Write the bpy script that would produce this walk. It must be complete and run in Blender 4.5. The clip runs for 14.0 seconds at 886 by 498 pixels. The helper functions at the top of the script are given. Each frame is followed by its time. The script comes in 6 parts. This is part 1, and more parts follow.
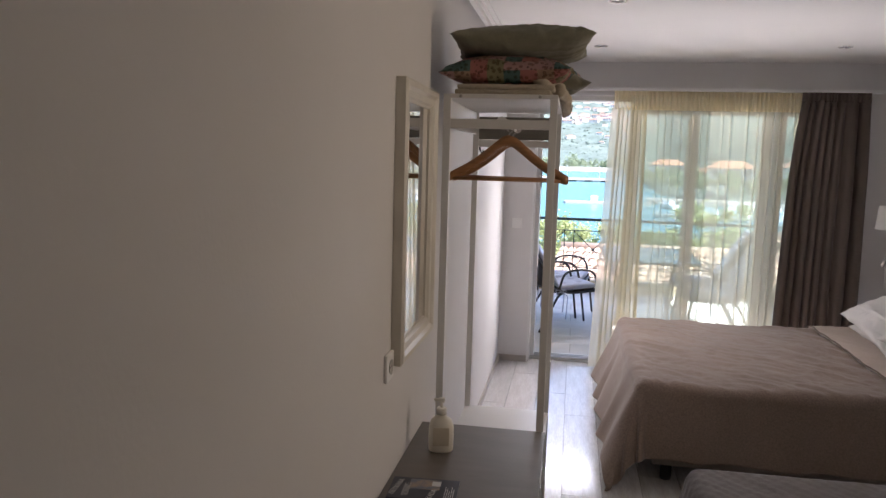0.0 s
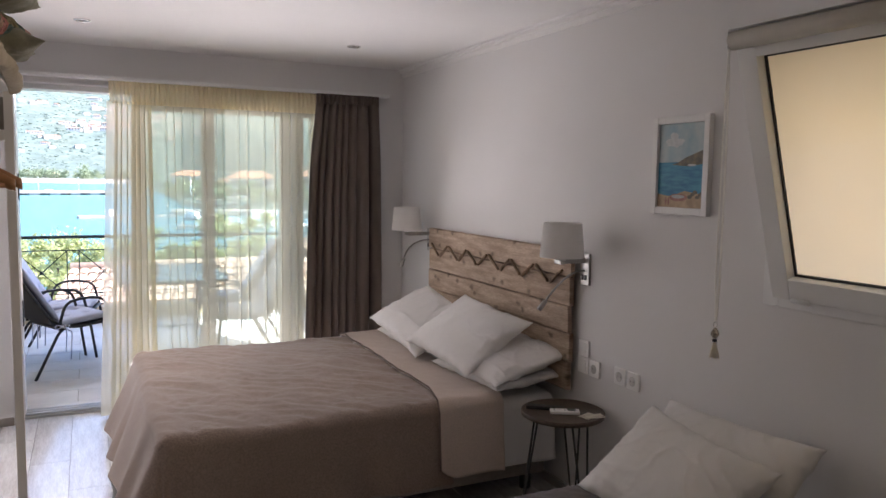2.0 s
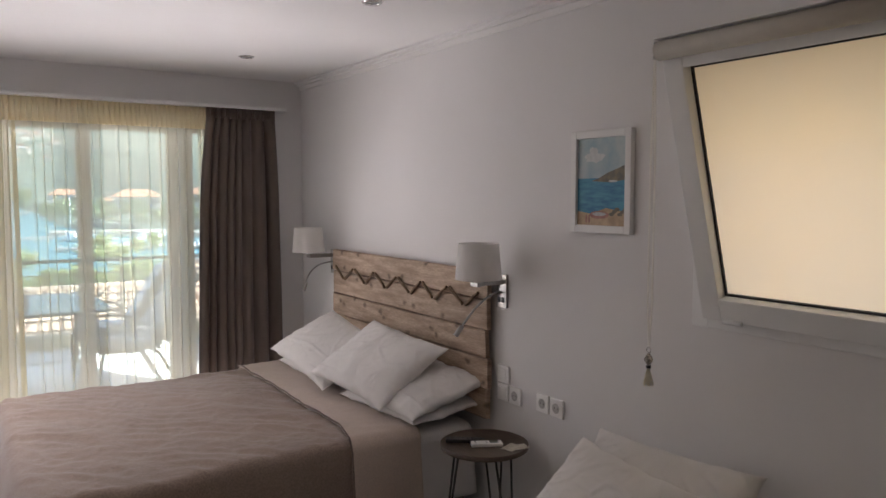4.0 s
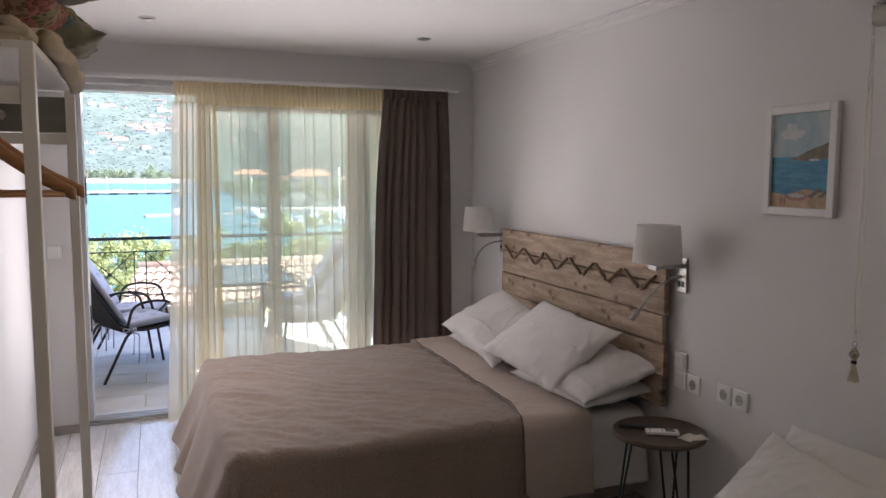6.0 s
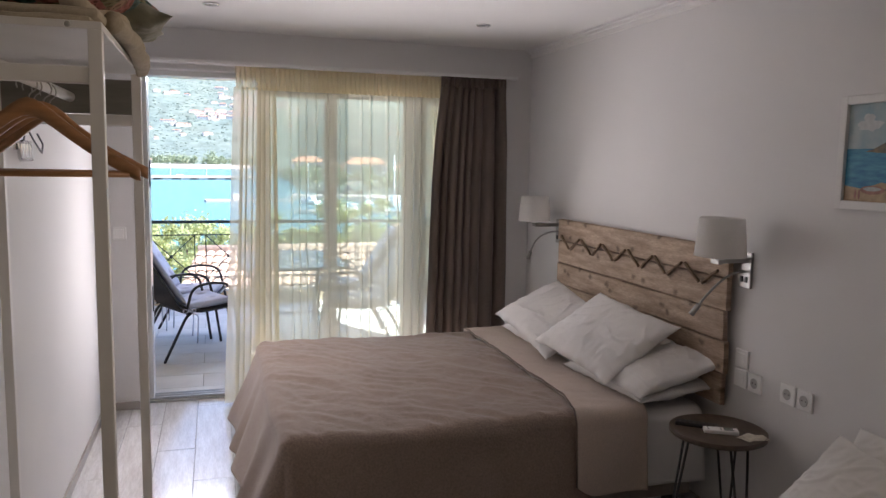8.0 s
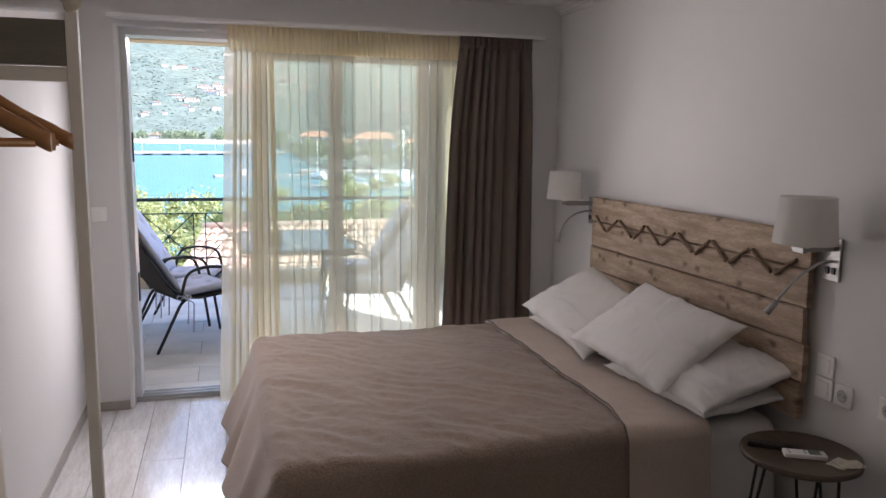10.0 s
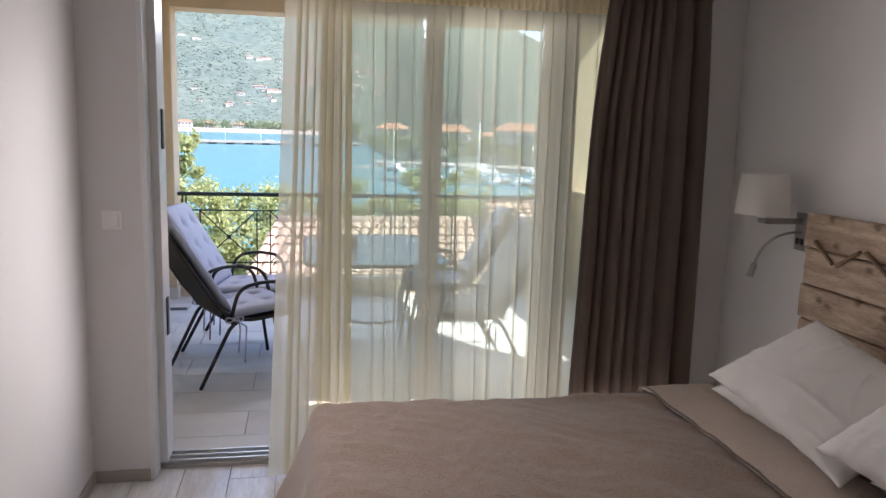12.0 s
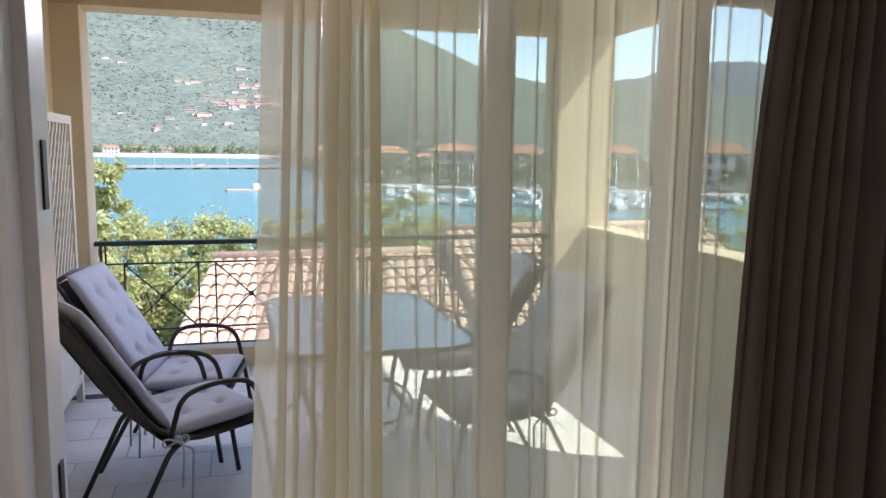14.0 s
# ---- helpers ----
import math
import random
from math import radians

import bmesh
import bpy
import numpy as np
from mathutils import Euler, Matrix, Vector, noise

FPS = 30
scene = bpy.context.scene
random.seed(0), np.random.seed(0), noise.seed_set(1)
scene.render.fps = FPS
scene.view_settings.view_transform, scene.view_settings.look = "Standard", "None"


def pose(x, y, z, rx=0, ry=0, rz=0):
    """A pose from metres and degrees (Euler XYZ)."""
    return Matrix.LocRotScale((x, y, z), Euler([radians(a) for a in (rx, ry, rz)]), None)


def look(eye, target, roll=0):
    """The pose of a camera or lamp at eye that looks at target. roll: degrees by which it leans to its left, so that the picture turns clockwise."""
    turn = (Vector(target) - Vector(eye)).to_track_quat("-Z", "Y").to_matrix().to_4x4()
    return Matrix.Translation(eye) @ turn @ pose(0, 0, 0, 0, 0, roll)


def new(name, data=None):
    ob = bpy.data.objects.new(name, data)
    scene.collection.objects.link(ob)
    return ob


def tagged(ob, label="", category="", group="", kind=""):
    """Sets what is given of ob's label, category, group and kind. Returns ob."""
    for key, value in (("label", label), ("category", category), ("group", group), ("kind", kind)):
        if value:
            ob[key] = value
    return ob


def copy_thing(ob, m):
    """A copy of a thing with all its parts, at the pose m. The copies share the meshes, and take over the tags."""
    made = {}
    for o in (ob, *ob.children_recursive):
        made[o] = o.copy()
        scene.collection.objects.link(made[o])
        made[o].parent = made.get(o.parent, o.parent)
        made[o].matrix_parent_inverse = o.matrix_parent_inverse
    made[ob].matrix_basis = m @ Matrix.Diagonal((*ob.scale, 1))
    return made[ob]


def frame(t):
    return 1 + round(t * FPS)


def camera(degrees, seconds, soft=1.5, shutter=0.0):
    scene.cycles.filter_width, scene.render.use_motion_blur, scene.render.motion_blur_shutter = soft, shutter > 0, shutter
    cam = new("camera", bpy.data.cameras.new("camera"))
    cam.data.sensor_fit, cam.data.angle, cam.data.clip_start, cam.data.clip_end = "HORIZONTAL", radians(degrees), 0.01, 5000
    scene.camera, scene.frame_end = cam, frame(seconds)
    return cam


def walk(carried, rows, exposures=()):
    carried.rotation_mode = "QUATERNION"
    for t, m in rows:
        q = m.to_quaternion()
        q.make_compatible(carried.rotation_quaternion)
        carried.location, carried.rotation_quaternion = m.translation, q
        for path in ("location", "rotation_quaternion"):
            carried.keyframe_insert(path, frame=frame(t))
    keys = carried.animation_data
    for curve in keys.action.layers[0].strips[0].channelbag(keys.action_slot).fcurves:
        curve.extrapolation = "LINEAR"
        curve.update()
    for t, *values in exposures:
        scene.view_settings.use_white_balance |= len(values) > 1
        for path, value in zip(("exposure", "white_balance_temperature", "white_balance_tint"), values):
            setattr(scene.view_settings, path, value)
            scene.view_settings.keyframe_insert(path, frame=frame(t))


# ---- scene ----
cam = camera(61.3, 14.0)
PATH = [
    (0, (0.331, 1.183, 1.639), (-0.004, 3.139, 1.398), 1.6),
    (0.5, (0.331, 1.213, 1.648), (0.204, 3.196, 1.424), 1.3),
    (1, (0.38, 1.325, 1.623), (0.499, 3.312, 1.43), 0.7),
    (1.5, (0.475, 1.641, 1.615), (0.912, 3.584, 1.441), 0.5),
    (2, (0.469, 1.875, 1.597), (1.325, 3.673, 1.411), 0.9),
    (2.2, (0.501, 2.0, 1.6), (1.5, 3.722, 1.407), 1.0),
    (4.3, (0.544, 2.123, 1.623), (1.638, 3.792, 1.485), 0.0),
    (4.5, (0.552, 2.128, 1.63), (1.597, 3.828, 1.492), 0.0),
    (5, (0.516, 2.132, 1.623), (1.484, 3.875, 1.474), 0.1),
    (5.5, (0.516, 2.149, 1.613), (1.374, 3.947, 1.437), 0.2),
    (6, (0.47, 2.152, 1.612), (1.188, 4.008, 1.414), 0.2),
    (6.5, (0.467, 2.128, 1.615), (1.109, 4.009, 1.387), 0.4),
    (7, (0.47, 2.119, 1.601), (1.073, 4.01, 1.357), 0.7),
    (7.5, (0.475, 2.121, 1.604), (1.054, 4.021, 1.368), 0.8),
    (7.7, (0.467, 2.136, 1.604), (1.051, 4.035, 1.377), 1.0),
    (9.8, (0.551, 2.639, 1.584), (1.118, 4.537, 1.308), 0.9),
    (10, (0.57, 2.704, 1.582), (1.128, 4.602, 1.288), 0.8),
    (10.5, (0.616, 2.962, 1.551), (1.206, 4.849, 1.246), 1.7),
    (11, (0.612, 3.278, 1.552), (1.146, 5.183, 1.256), 1.9),
    (11.5, (0.651, 3.657, 1.536), (1.049, 5.595, 1.242), 1.4),
    (12, (0.66, 3.986, 1.537), (1.03, 5.926, 1.222), 1.7),
    (12.5, (0.634, 4.337, 1.557), (0.97, 6.284, 1.245), 1.7),
    (13, (0.643, 4.703, 1.541), (0.871, 6.667, 1.244), 1.5),
    (13.5, (0.611, 5.028, 1.558), (0.82, 6.999, 1.288), 1.0),
    (14, (0.522, 5.357, 1.573), (1.053, 7.265, 1.315), 0.7),
]
EXPOSURES = [(t, e, k, 20) for t, e, k in ((0.0, 2.76, 6250), (1.5, 2.74, 6200), (2.2, 2.92, 6250), (4.4, 2.92, 6250), (5.4, 2.74, 6250), (7.5, 2.74, 6250), (10.0, 2.62, 6250), (11.0, 2.54, 6250), (12.0, 2.32, 6400), (13.0, 2.24, 6500), (14.0, 2.06, 6650))]
walk(cam, [(t, look(eye, target, roll)) for t, eye, target, roll in PATH], EXPOSURES)

# ---- light ----
SUN_EL, SUN_AZ = 50.7, 112.0  # degrees; azimuth from +y towards +x
world = bpy.data.worlds.new("sky")
scene.world = world
world.use_nodes = True
wn = world.node_tree.nodes
sky = wn.new("ShaderNodeTexSky")
sky.sky_type, sky.sun_disc = "NISHITA", False
sky.sun_elevation, sky.sun_rotation = radians(SUN_EL), radians(SUN_AZ)
sky.dust_density, sky.air_density = 0.25, 0.9
wn["Background"].inputs["Strength"].default_value = 0.10
world.node_tree.links.new(sky.outputs[0], wn["Background"].inputs["Color"])
sun_data = bpy.data.lights.new("sun", "SUN")
sun_data.energy, sun_data.angle, sun_data.color = 2.5, radians(0.5), (1.0, 0.95, 0.86)
sun = new("sun", sun_data)
_e, _a = radians(SUN_EL), radians(SUN_AZ)
SUN_WAY = Vector((math.sin(_a) * math.cos(_e), math.cos(_a) * math.cos(_e), math.sin(_e)))
sun.matrix_world = look(SUN_WAY * 60, (0, 0, 0))


def opening_lamp(name, centre, aim, wide, high, watts, spread, color=(1.0, 0.955, 0.91)):
    """Sky and balcony light that enters through an opening."""
    d = bpy.data.lights.new(name, "AREA")
    d.shape, d.size, d.size_y, d.energy, d.spread, d.color = "RECTANGLE", wide, high, watts, radians(spread), color
    o = new(name, d)
    o.matrix_world = look(centre, Vector(centre) + Vector(aim))
    return o


opening_lamp("door_light_down", (0.45, 7.03, 2.10), (0, -0.52, -0.85), 0.7, 0.08, 0.95, 84)
opening_lamp("door_light_up", (1.25, 7.03, 0.25), (0, -0.62, 0.78), 2.2, 0.30, 1.30, 72)
opening_lamp("door_light_side", (1.2, 7.03, 1.20), (0.70, -0.71, 0), 1.0, 1.7, 0.40, 70)
opening_lamp("door_light_wall", (0.32, 7.03, 1.2), (-0.72, -0.70, 0), 0.40, 1.6, 0.55, 115)
opening_lamp("pane_light_down", (1.28, 7.27, 2.09), (0, -0.62, -0.78), 1.5, 0.05, 0.03, 72)
opening_lamp("pane_light_up", (1.35, 7.27, 0.25), (0, -0.62, 0.78), 1.3, 0.30, 0.14, 72)
opening_lamp("balcony_sky_light", (1.3, 10.80, 2.44), (0, -0.80, -0.60), 3.2, 0.10, 4.2, 112, (0.84, 0.91, 1.0))
opening_lamp("window_sky_light", (2.92, 3.23, 1.65), (-1.0, 0.0, 0.0), 0.9, 0.8, 0.09, 170, (1.0, 0.90, 0.72))
opening_lamp("side_window_light", (2.30, 3.22, 1.65), (-1.0, 0.05, 0), 0.85, 0.75, 0.75, 120, (1.0, 0.83, 0.60))

# ---- materials ----
MATS = {}


def mat(name, color, rough=0.6, metal=0.0, var=0.12, scale=8.0, bump=0.0, bump_scale=60.0, stretch=(1, 1, 1), color2=None,
        fine=0.0, fine_scale=120.0, sheen=0.0, spec=0.5, translucent=0.0, random_hue=0.0):
    """A procedural surface: base colour with large and small variation, and fine relief."""
    m = bpy.data.materials.new(name)
    m.use_nodes = True
    nt = m.node_tree
    n, l = nt.nodes, nt.links
    b = n["Principled BSDF"]
    b.inputs["Roughness"].default_value, b.inputs["Metallic"].default_value = rough, metal
    b.inputs["Specular IOR Level"].default_value = spec
    b.inputs["Sheen Weight"].default_value = sheen
    co = n.new("ShaderNodeTexCoord")
    mp = n.new("ShaderNodeMapping")
    mp.inputs["Scale"].default_value = stretch
    l.new(co.outputs["Object"], mp.inputs["Vector"])
    c1 = (*color, 1)
    c2 = (*(color2 or [c * (1 - var) for c in color]), 1)
    tex = n.new("ShaderNodeTexNoise")
    tex.inputs["Scale"].default_value, tex.inputs["Detail"].default_value = scale, 5
    l.new(mp.outputs[0], tex.inputs["Vector"])
    ramp = n.new("ShaderNodeMapRange")
    ramp.inputs["From Min"].default_value, ramp.inputs["From Max"].default_value = 0.35, 0.65
    l.new(tex.outputs["Fac"], ramp.inputs["Value"])
    mix = n.new("ShaderNodeMix")
    mix.data_type = "RGBA"
    mix.inputs["A"].default_value, mix.inputs["B"].default_value = c1, c2
    l.new(ramp.outputs[0], mix.inputs["Factor"])
    out = mix.outputs["Result"]
    if fine:
        t2 = n.new("ShaderNodeTexNoise")
        t2.inputs["Scale"].default_value, t2.inputs["Detail"].default_value = fine_scale, 3
        l.new(mp.outputs[0], t2.inputs["Vector"])
        r2 = n.new("ShaderNodeMapRange")
        r2.inputs["From Min"].default_value, r2.inputs["From Max"].default_value = 0.3, 0.7
        r2.inputs["To Min"].default_value, r2.inputs["To Max"].default_value = 1 - fine, 1 + fine * 0.5
        l.new(t2.outputs["Fac"], r2.inputs["Value"])
        mm = n.new("ShaderNodeMix")
        mm.data_type, mm.blend_type = "RGBA", "MULTIPLY"
        mm.inputs["Factor"].default_value = 1
        l.new(out, mm.inputs["A"])
        l.new(r2.outputs[0], mm.inputs["B"])
        out = mm.outputs["Result"]
    if random_hue:
        oi = n.new("ShaderNodeObjectInfo")
        r3 = n.new("ShaderNodeMapRange")
        r3.inputs["To Min"].default_value, r3.inputs["To Max"].default_value = 1 - random_hue, 1 + random_hue * 0.6
        l.new(oi.outputs["Random"], r3.inputs["Value"])
        m3 = n.new("ShaderNodeMix")
        m3.data_type, m3.blend_type = "RGBA", "MULTIPLY"
        m3.inputs["Factor"].default_value = 1
        l.new(out, m3.inputs["A"])
        l.new(r3.outputs[0], m3.inputs["B"])
        out = m3.outputs["Result"]
    l.new(out, b.inputs["Base Color"])
    if bump:
        t3 = n.new("ShaderNodeTexNoise")
        t3.inputs["Scale"].default_value, t3.inputs["Detail"].default_value = bump_scale, 4
        l.new(mp.outputs[0], t3.inputs["Vector"])
        bp = n.new("ShaderNodeBump")
        bp.inputs["Strength"].default_value, bp.inputs["Distance"].default_value = bump, 0.004
        l.new(t3.outputs["Fac"], bp.inputs["Height"])
        l.new(bp.outputs[0], b.inputs["Normal"])
    if translucent:
        tr = n.new("ShaderNodeBsdfTranslucent")
        l.new(out, tr.inputs["Color"])
        ms = n.new("ShaderNodeMixShader")
        ms.inputs[0].default_value = translucent
        l.new(b.outputs[0], ms.inputs[1])
        l.new(tr.outputs[0], ms.inputs[2])
        l.new(ms.outputs[0], n["Material Output"].inputs["Surface"])
    MATS[name] = m
    return m


def emission(name, color, strength):
    m = bpy.data.materials.new(name)
    m.use_nodes = True
    b = m.node_tree.nodes["Principled BSDF"]
    b.inputs["Base Color"].default_value = (*color, 1)
    b.inputs["Emission Color"].default_value = (*color, 1)
    b.inputs["Emission Strength"].default_value = strength
    MATS[name] = m
    return m


def glass_mat(name, tint, ior=1.45):
    """A thin pane: clear, with Fresnel gloss."""
    m = bpy.data.materials.new(name)
    m.use_nodes = True
    n, l = m.node_tree.nodes, m.node_tree.links
    n.remove(n["Principled BSDF"])
    tr, gl, fr, mx = (n.new(k) for k in ("ShaderNodeBsdfTransparent", "ShaderNodeBsdfGlossy", "ShaderNodeFresnel", "ShaderNodeMixShader"))
    tr.inputs["Color"].default_value = (*tint, 1)
    gl.inputs["Roughness"].default_value = 0.02
    fr.inputs["IOR"].default_value = ior
    l.new(fr.outputs[0], mx.inputs[0])
    l.new(tr.outputs[0], mx.inputs[1])
    l.new(gl.outputs[0], mx.inputs[2])
    l.new(mx.outputs[0], n["Material Output"].inputs["Surface"])
    return m


def sheer_mat(name, color, opacity):
    """Thin woven net: partly clear, the threads let light through."""
    m = bpy.data.materials.new(name)
    m.use_nodes = True
    n, l = m.node_tree.nodes, m.node_tree.links
    n.remove(n["Principled BSDF"])
    tr, di, tl, m1, m2 = (n.new(k) for k in ("ShaderNodeBsdfTransparent", "ShaderNodeBsdfDiffuse", "ShaderNodeBsdfTranslucent", "ShaderNodeMixShader", "ShaderNodeMixShader"))
    co, tx, mr = (n.new(k) for k in ("ShaderNodeTexCoord", "ShaderNodeTexNoise", "ShaderNodeMapRange"))
    mp = n.new("ShaderNodeMapping")
    mp.inputs["Scale"].default_value = (40, 40, 1.5)
    l.new(co.outputs["Object"], mp.inputs[0])
    l.new(mp.outputs[0], tx.inputs["Vector"])
    tx.inputs["Scale"].default_value = 3
    mr.inputs["To Min"].default_value, mr.inputs["To Max"].default_value = opacity * 0.93, min(1, opacity * 1.07)
    l.new(tx.outputs["Fac"], mr.inputs["Value"])
    di.inputs["Color"].default_value = tl.inputs["Color"].default_value = (*color, 1)
    m1.inputs[0].default_value = 0.82
    l.new(di.outputs[0], m1.inputs[1])
    l.new(tl.outputs[0], m1.inputs[2])
    l.new(mr.outputs[0], m2.inputs[0])
    l.new(tr.outputs[0], m2.inputs[1])
    l.new(m1.outputs[0], m2.inputs[2])
    l.new(m2.outputs[0], n["Material Output"].inputs["Surface"])
    return m


WALL = mat("wall_paint", (0.75, 0.735, 0.725), 0.75, var=0.03, scale=2.0, bump=0.12, bump_scale=90)
CEIL = mat("ceiling_paint", (0.80, 0.785, 0.77), 0.7, var=0.03, scale=1.5)
WHITE = mat("white_lacquer", (0.78, 0.77, 0.75), 0.35, var=0.05, scale=6)
PVC = mat("white_frame", (0.80, 0.80, 0.79), 0.3, var=0.03, scale=6)
STUCCO = mat("cream_stucco", (0.72, 0.60, 0.42), 0.85, var=0.10, scale=2.5, bump=0.35, bump_scale=70, fine=0.06)
SKIRT = mat("skirting_tile", (0.42, 0.38, 0.34), 0.4, var=0.15, scale=5, stretch=(1, 1, 1))
GROUT = mat("grout", (0.42, 0.40, 0.38), 0.9)
TILE = mat("wood_look_tile", (0.72, 0.71, 0.70), 0.12, color2=(0.60, 0.58, 0.565), scale=5, stretch=(5, 0.7, 1), fine=0.12, fine_scale=30, random_hue=0.10, bump=0.05, bump_scale=30)
BTILE = mat("balcony_tile", (0.79, 0.78, 0.78), 0.5, var=0.14, scale=3, fine=0.06, random_hue=0.07)
COVER = mat("brown_bedspread", (0.315, 0.235, 0.19), 0.85, var=0.10, scale=3, bump=0.8, bump_scale=120, fine=0.20, fine_scale=120, sheen=0.25)
COVER_BACK = mat("beige_bedspread", (0.58, 0.475, 0.40), 0.85, var=0.08, scale=3, bump=0.5, bump_scale=180, fine=0.12, fine_scale=170, sheen=0.2)
QUILT = mat("taupe_quilt", (0.17, 0.15, 0.15), 0.85, var=0.1, scale=4, bump=0.4, bump_scale=120, fine=0.12, sheen=0.2)
LINEN = mat("white_linen", (0.78, 0.76, 0.74), 0.8, var=0.04, scale=6, bump=0.15, bump_scale=300)
DRAPE = mat("brown_drape", (0.235, 0.182, 0.152), 0.8, var=0.12, scale=4, bump=0.25, bump_scale=350, fine=0.1, fine_scale=250, sheen=0.2)
SHEER = sheer_mat("sheer_net", (0.94, 0.895, 0.71), 0.50)
SHEER_D = sheer_mat("sheer_net_bunched", (0.94, 0.88, 0.70), 0.65)
HEMNET = sheer_mat("sheer_heading", (0.95, 0.82, 0.54), 0.76)
GLASS = glass_mat("pane_glass", (0.86, 0.93, 0.88))
METAL = mat("brushed_nickel", (0.45, 0.44, 0.42), 0.42, metal=1.0, var=0.08, scale=30)
BLACKM = mat("black_steel", (0.03, 0.03, 0.032), 0.45, var=0.2, scale=20)
IRON = mat("painted_iron", (0.035, 0.055, 0.05), 0.5, var=0.25, scale=15)


# ---- building helpers ----
def box_into(bm, x0, x1, y0, y1, z0, z1, bevel=0.0):
    r = bmesh.ops.create_cube(bm, size=1)
    vs = r["verts"]
    for v in vs:
        v.co = Vector(((x0 + x1) / 2 + v.co.x * (x1 - x0), (y0 + y1) / 2 + v.co.y * (y1 - y0), (z0 + z1) / 2 + v.co.z * (z1 - z0)))
    if bevel:
        es = list({e for v in vs for e in v.link_edges})
        bmesh.ops.bevel(bm, geom=es, offset=bevel, segments=2, affect="EDGES", profile=0.6)
    return bm


def boxes(*specs, bevel=0.0):
    bm = bmesh.new()
    for s in specs:
        box_into(bm, *s, bevel=bevel)
    return bm


def tube_into(bm, pts, r, sides=8, closed=False, r_end=None):
    """A round bar along a line of points."""
    pts = [Vector(p) for p in pts]
    rings, last = [], None
    for i, p in enumerate(pts):
        a = pts[i - 1] if i or closed else p
        b = pts[(i + 1) % len(pts)] if i < len(pts) - 1 or closed else p
        d = (b - a).normalized()
        if last is None:
            u = d.orthogonal().normalized()
        else:
            u = (last - d * last.dot(d)).normalized()
        last = u
        w = d.cross(u)
        rr = r if r_end is None else r + (r_end - r) * i / max(1, len(pts) - 1)
        rings.append([bm.verts.new(p + (u * math.cos(k * math.tau / sides) + w * math.sin(k * math.tau / sides)) * rr) for k in range(sides)])
    n = len(rings)
    for i in range(n if closed else n - 1):
        a, b = rings[i], rings[(i + 1) % n]
        for k in range(sides):
            bm.faces.new((a[k], a[(k + 1) % sides], b[(k + 1) % sides], b[k])).smooth = True
    if not closed:
        bm.faces.new(rings[0][::-1])
        bm.faces.new(rings[-1])
    return bm


def tube(pts, r, sides=8, closed=False, r_end=None):
    return tube_into(bmesh.new(), pts, r, sides, closed, r_end)


def lathe(profile, sides=24, centre=(0, 0, 0)):
    """A turned solid from (radius, height) pairs."""
    bm = bmesh.new()
    c = Vector(centre)
    rings = []
    for r, z in profile:
        if r < 1e-5:
            rings.append([bm.verts.new(c + Vector((0, 0, z)))])
        else:
            rings.append([bm.verts.new(c + Vector((r * math.cos(k * math.tau / sides), r * math.sin(k * math.tau / sides), z))) for k in range(sides)])
    for a, b in zip(rings, rings[1:]):
        for k in range(sides):
            k2 = (k + 1) % sides
            if len(a) == 1 and len(b) > 1:
                f = bm.faces.new((a[0], b[k2], b[k]))
            elif len(b) == 1 and len(a) > 1:
                f = bm.faces.new((a[k], a[k2], b[0]))
            elif len(a) > 1:
                f = bm.faces.new((a[k], a[k2], b[k2], b[k]))
            else:
                continue
            f.smooth = True
    return bm


def moved(bm, m):
    bmesh.ops.transform(bm, matrix=m, verts=bm.verts)
    return bm


def mesh_of(name, bm, material, smooth=False):
    me = bpy.data.meshes.new(name)
    bmesh.ops.recalc_face_normals(bm, faces=bm.faces)
    bm.to_mesh(me)
    bm.free()
    for m in material if isinstance(material, (list, tuple)) else [material]:
        me.materials.append(m)
    if smooth:
        me.polygons.foreach_set("use_smooth", [True] * len(me.polygons))
    return me


def part(name, bm, material, parent, label="", smooth=False):
    ob = new(name, mesh_of(name, bm, material, smooth))
    ob.parent = parent
    if label:
        ob["label"] = label
    return ob


def thing(name, label, category, at=None, group="", kind=""):
    ob = new(name)
    ob.empty_display_size = 0.1
    if at is not None:
        ob.matrix_world = at
    return tagged(ob, label, category, group, kind)


def solid(name, bm, material, label, category, kind="", smooth=False, group=""):
    ob = new(name, mesh_of(name, bm, material, smooth))
    return tagged(ob, label, category, group, kind)


def piece_mesh(name, sx, sy, sz, material, chamfer=0.002):
    """A tile or board, its top edges chamfered; origin at the middle of its bottom."""
    bm = bmesh.new()
    h = [(sx / 2, sy / 2, 0), (sx / 2, sy / 2, sz - chamfer), (sx / 2 - chamfer, sy / 2 - chamfer, sz)]
    rings = [[bm.verts.new((a * i, b * j, c)) for i, j in ((-1, -1), (1, -1), (1, 1), (-1, 1))] for a, b, c in h]
    for a, b in zip(rings, rings[1:]):
        for k in range(4):
            bm.faces.new((a[k], a[(k + 1) % 4], b[(k + 1) % 4], b[k]))
    bm.faces.new(rings[-1])
    return mesh_of(name, bm, material)


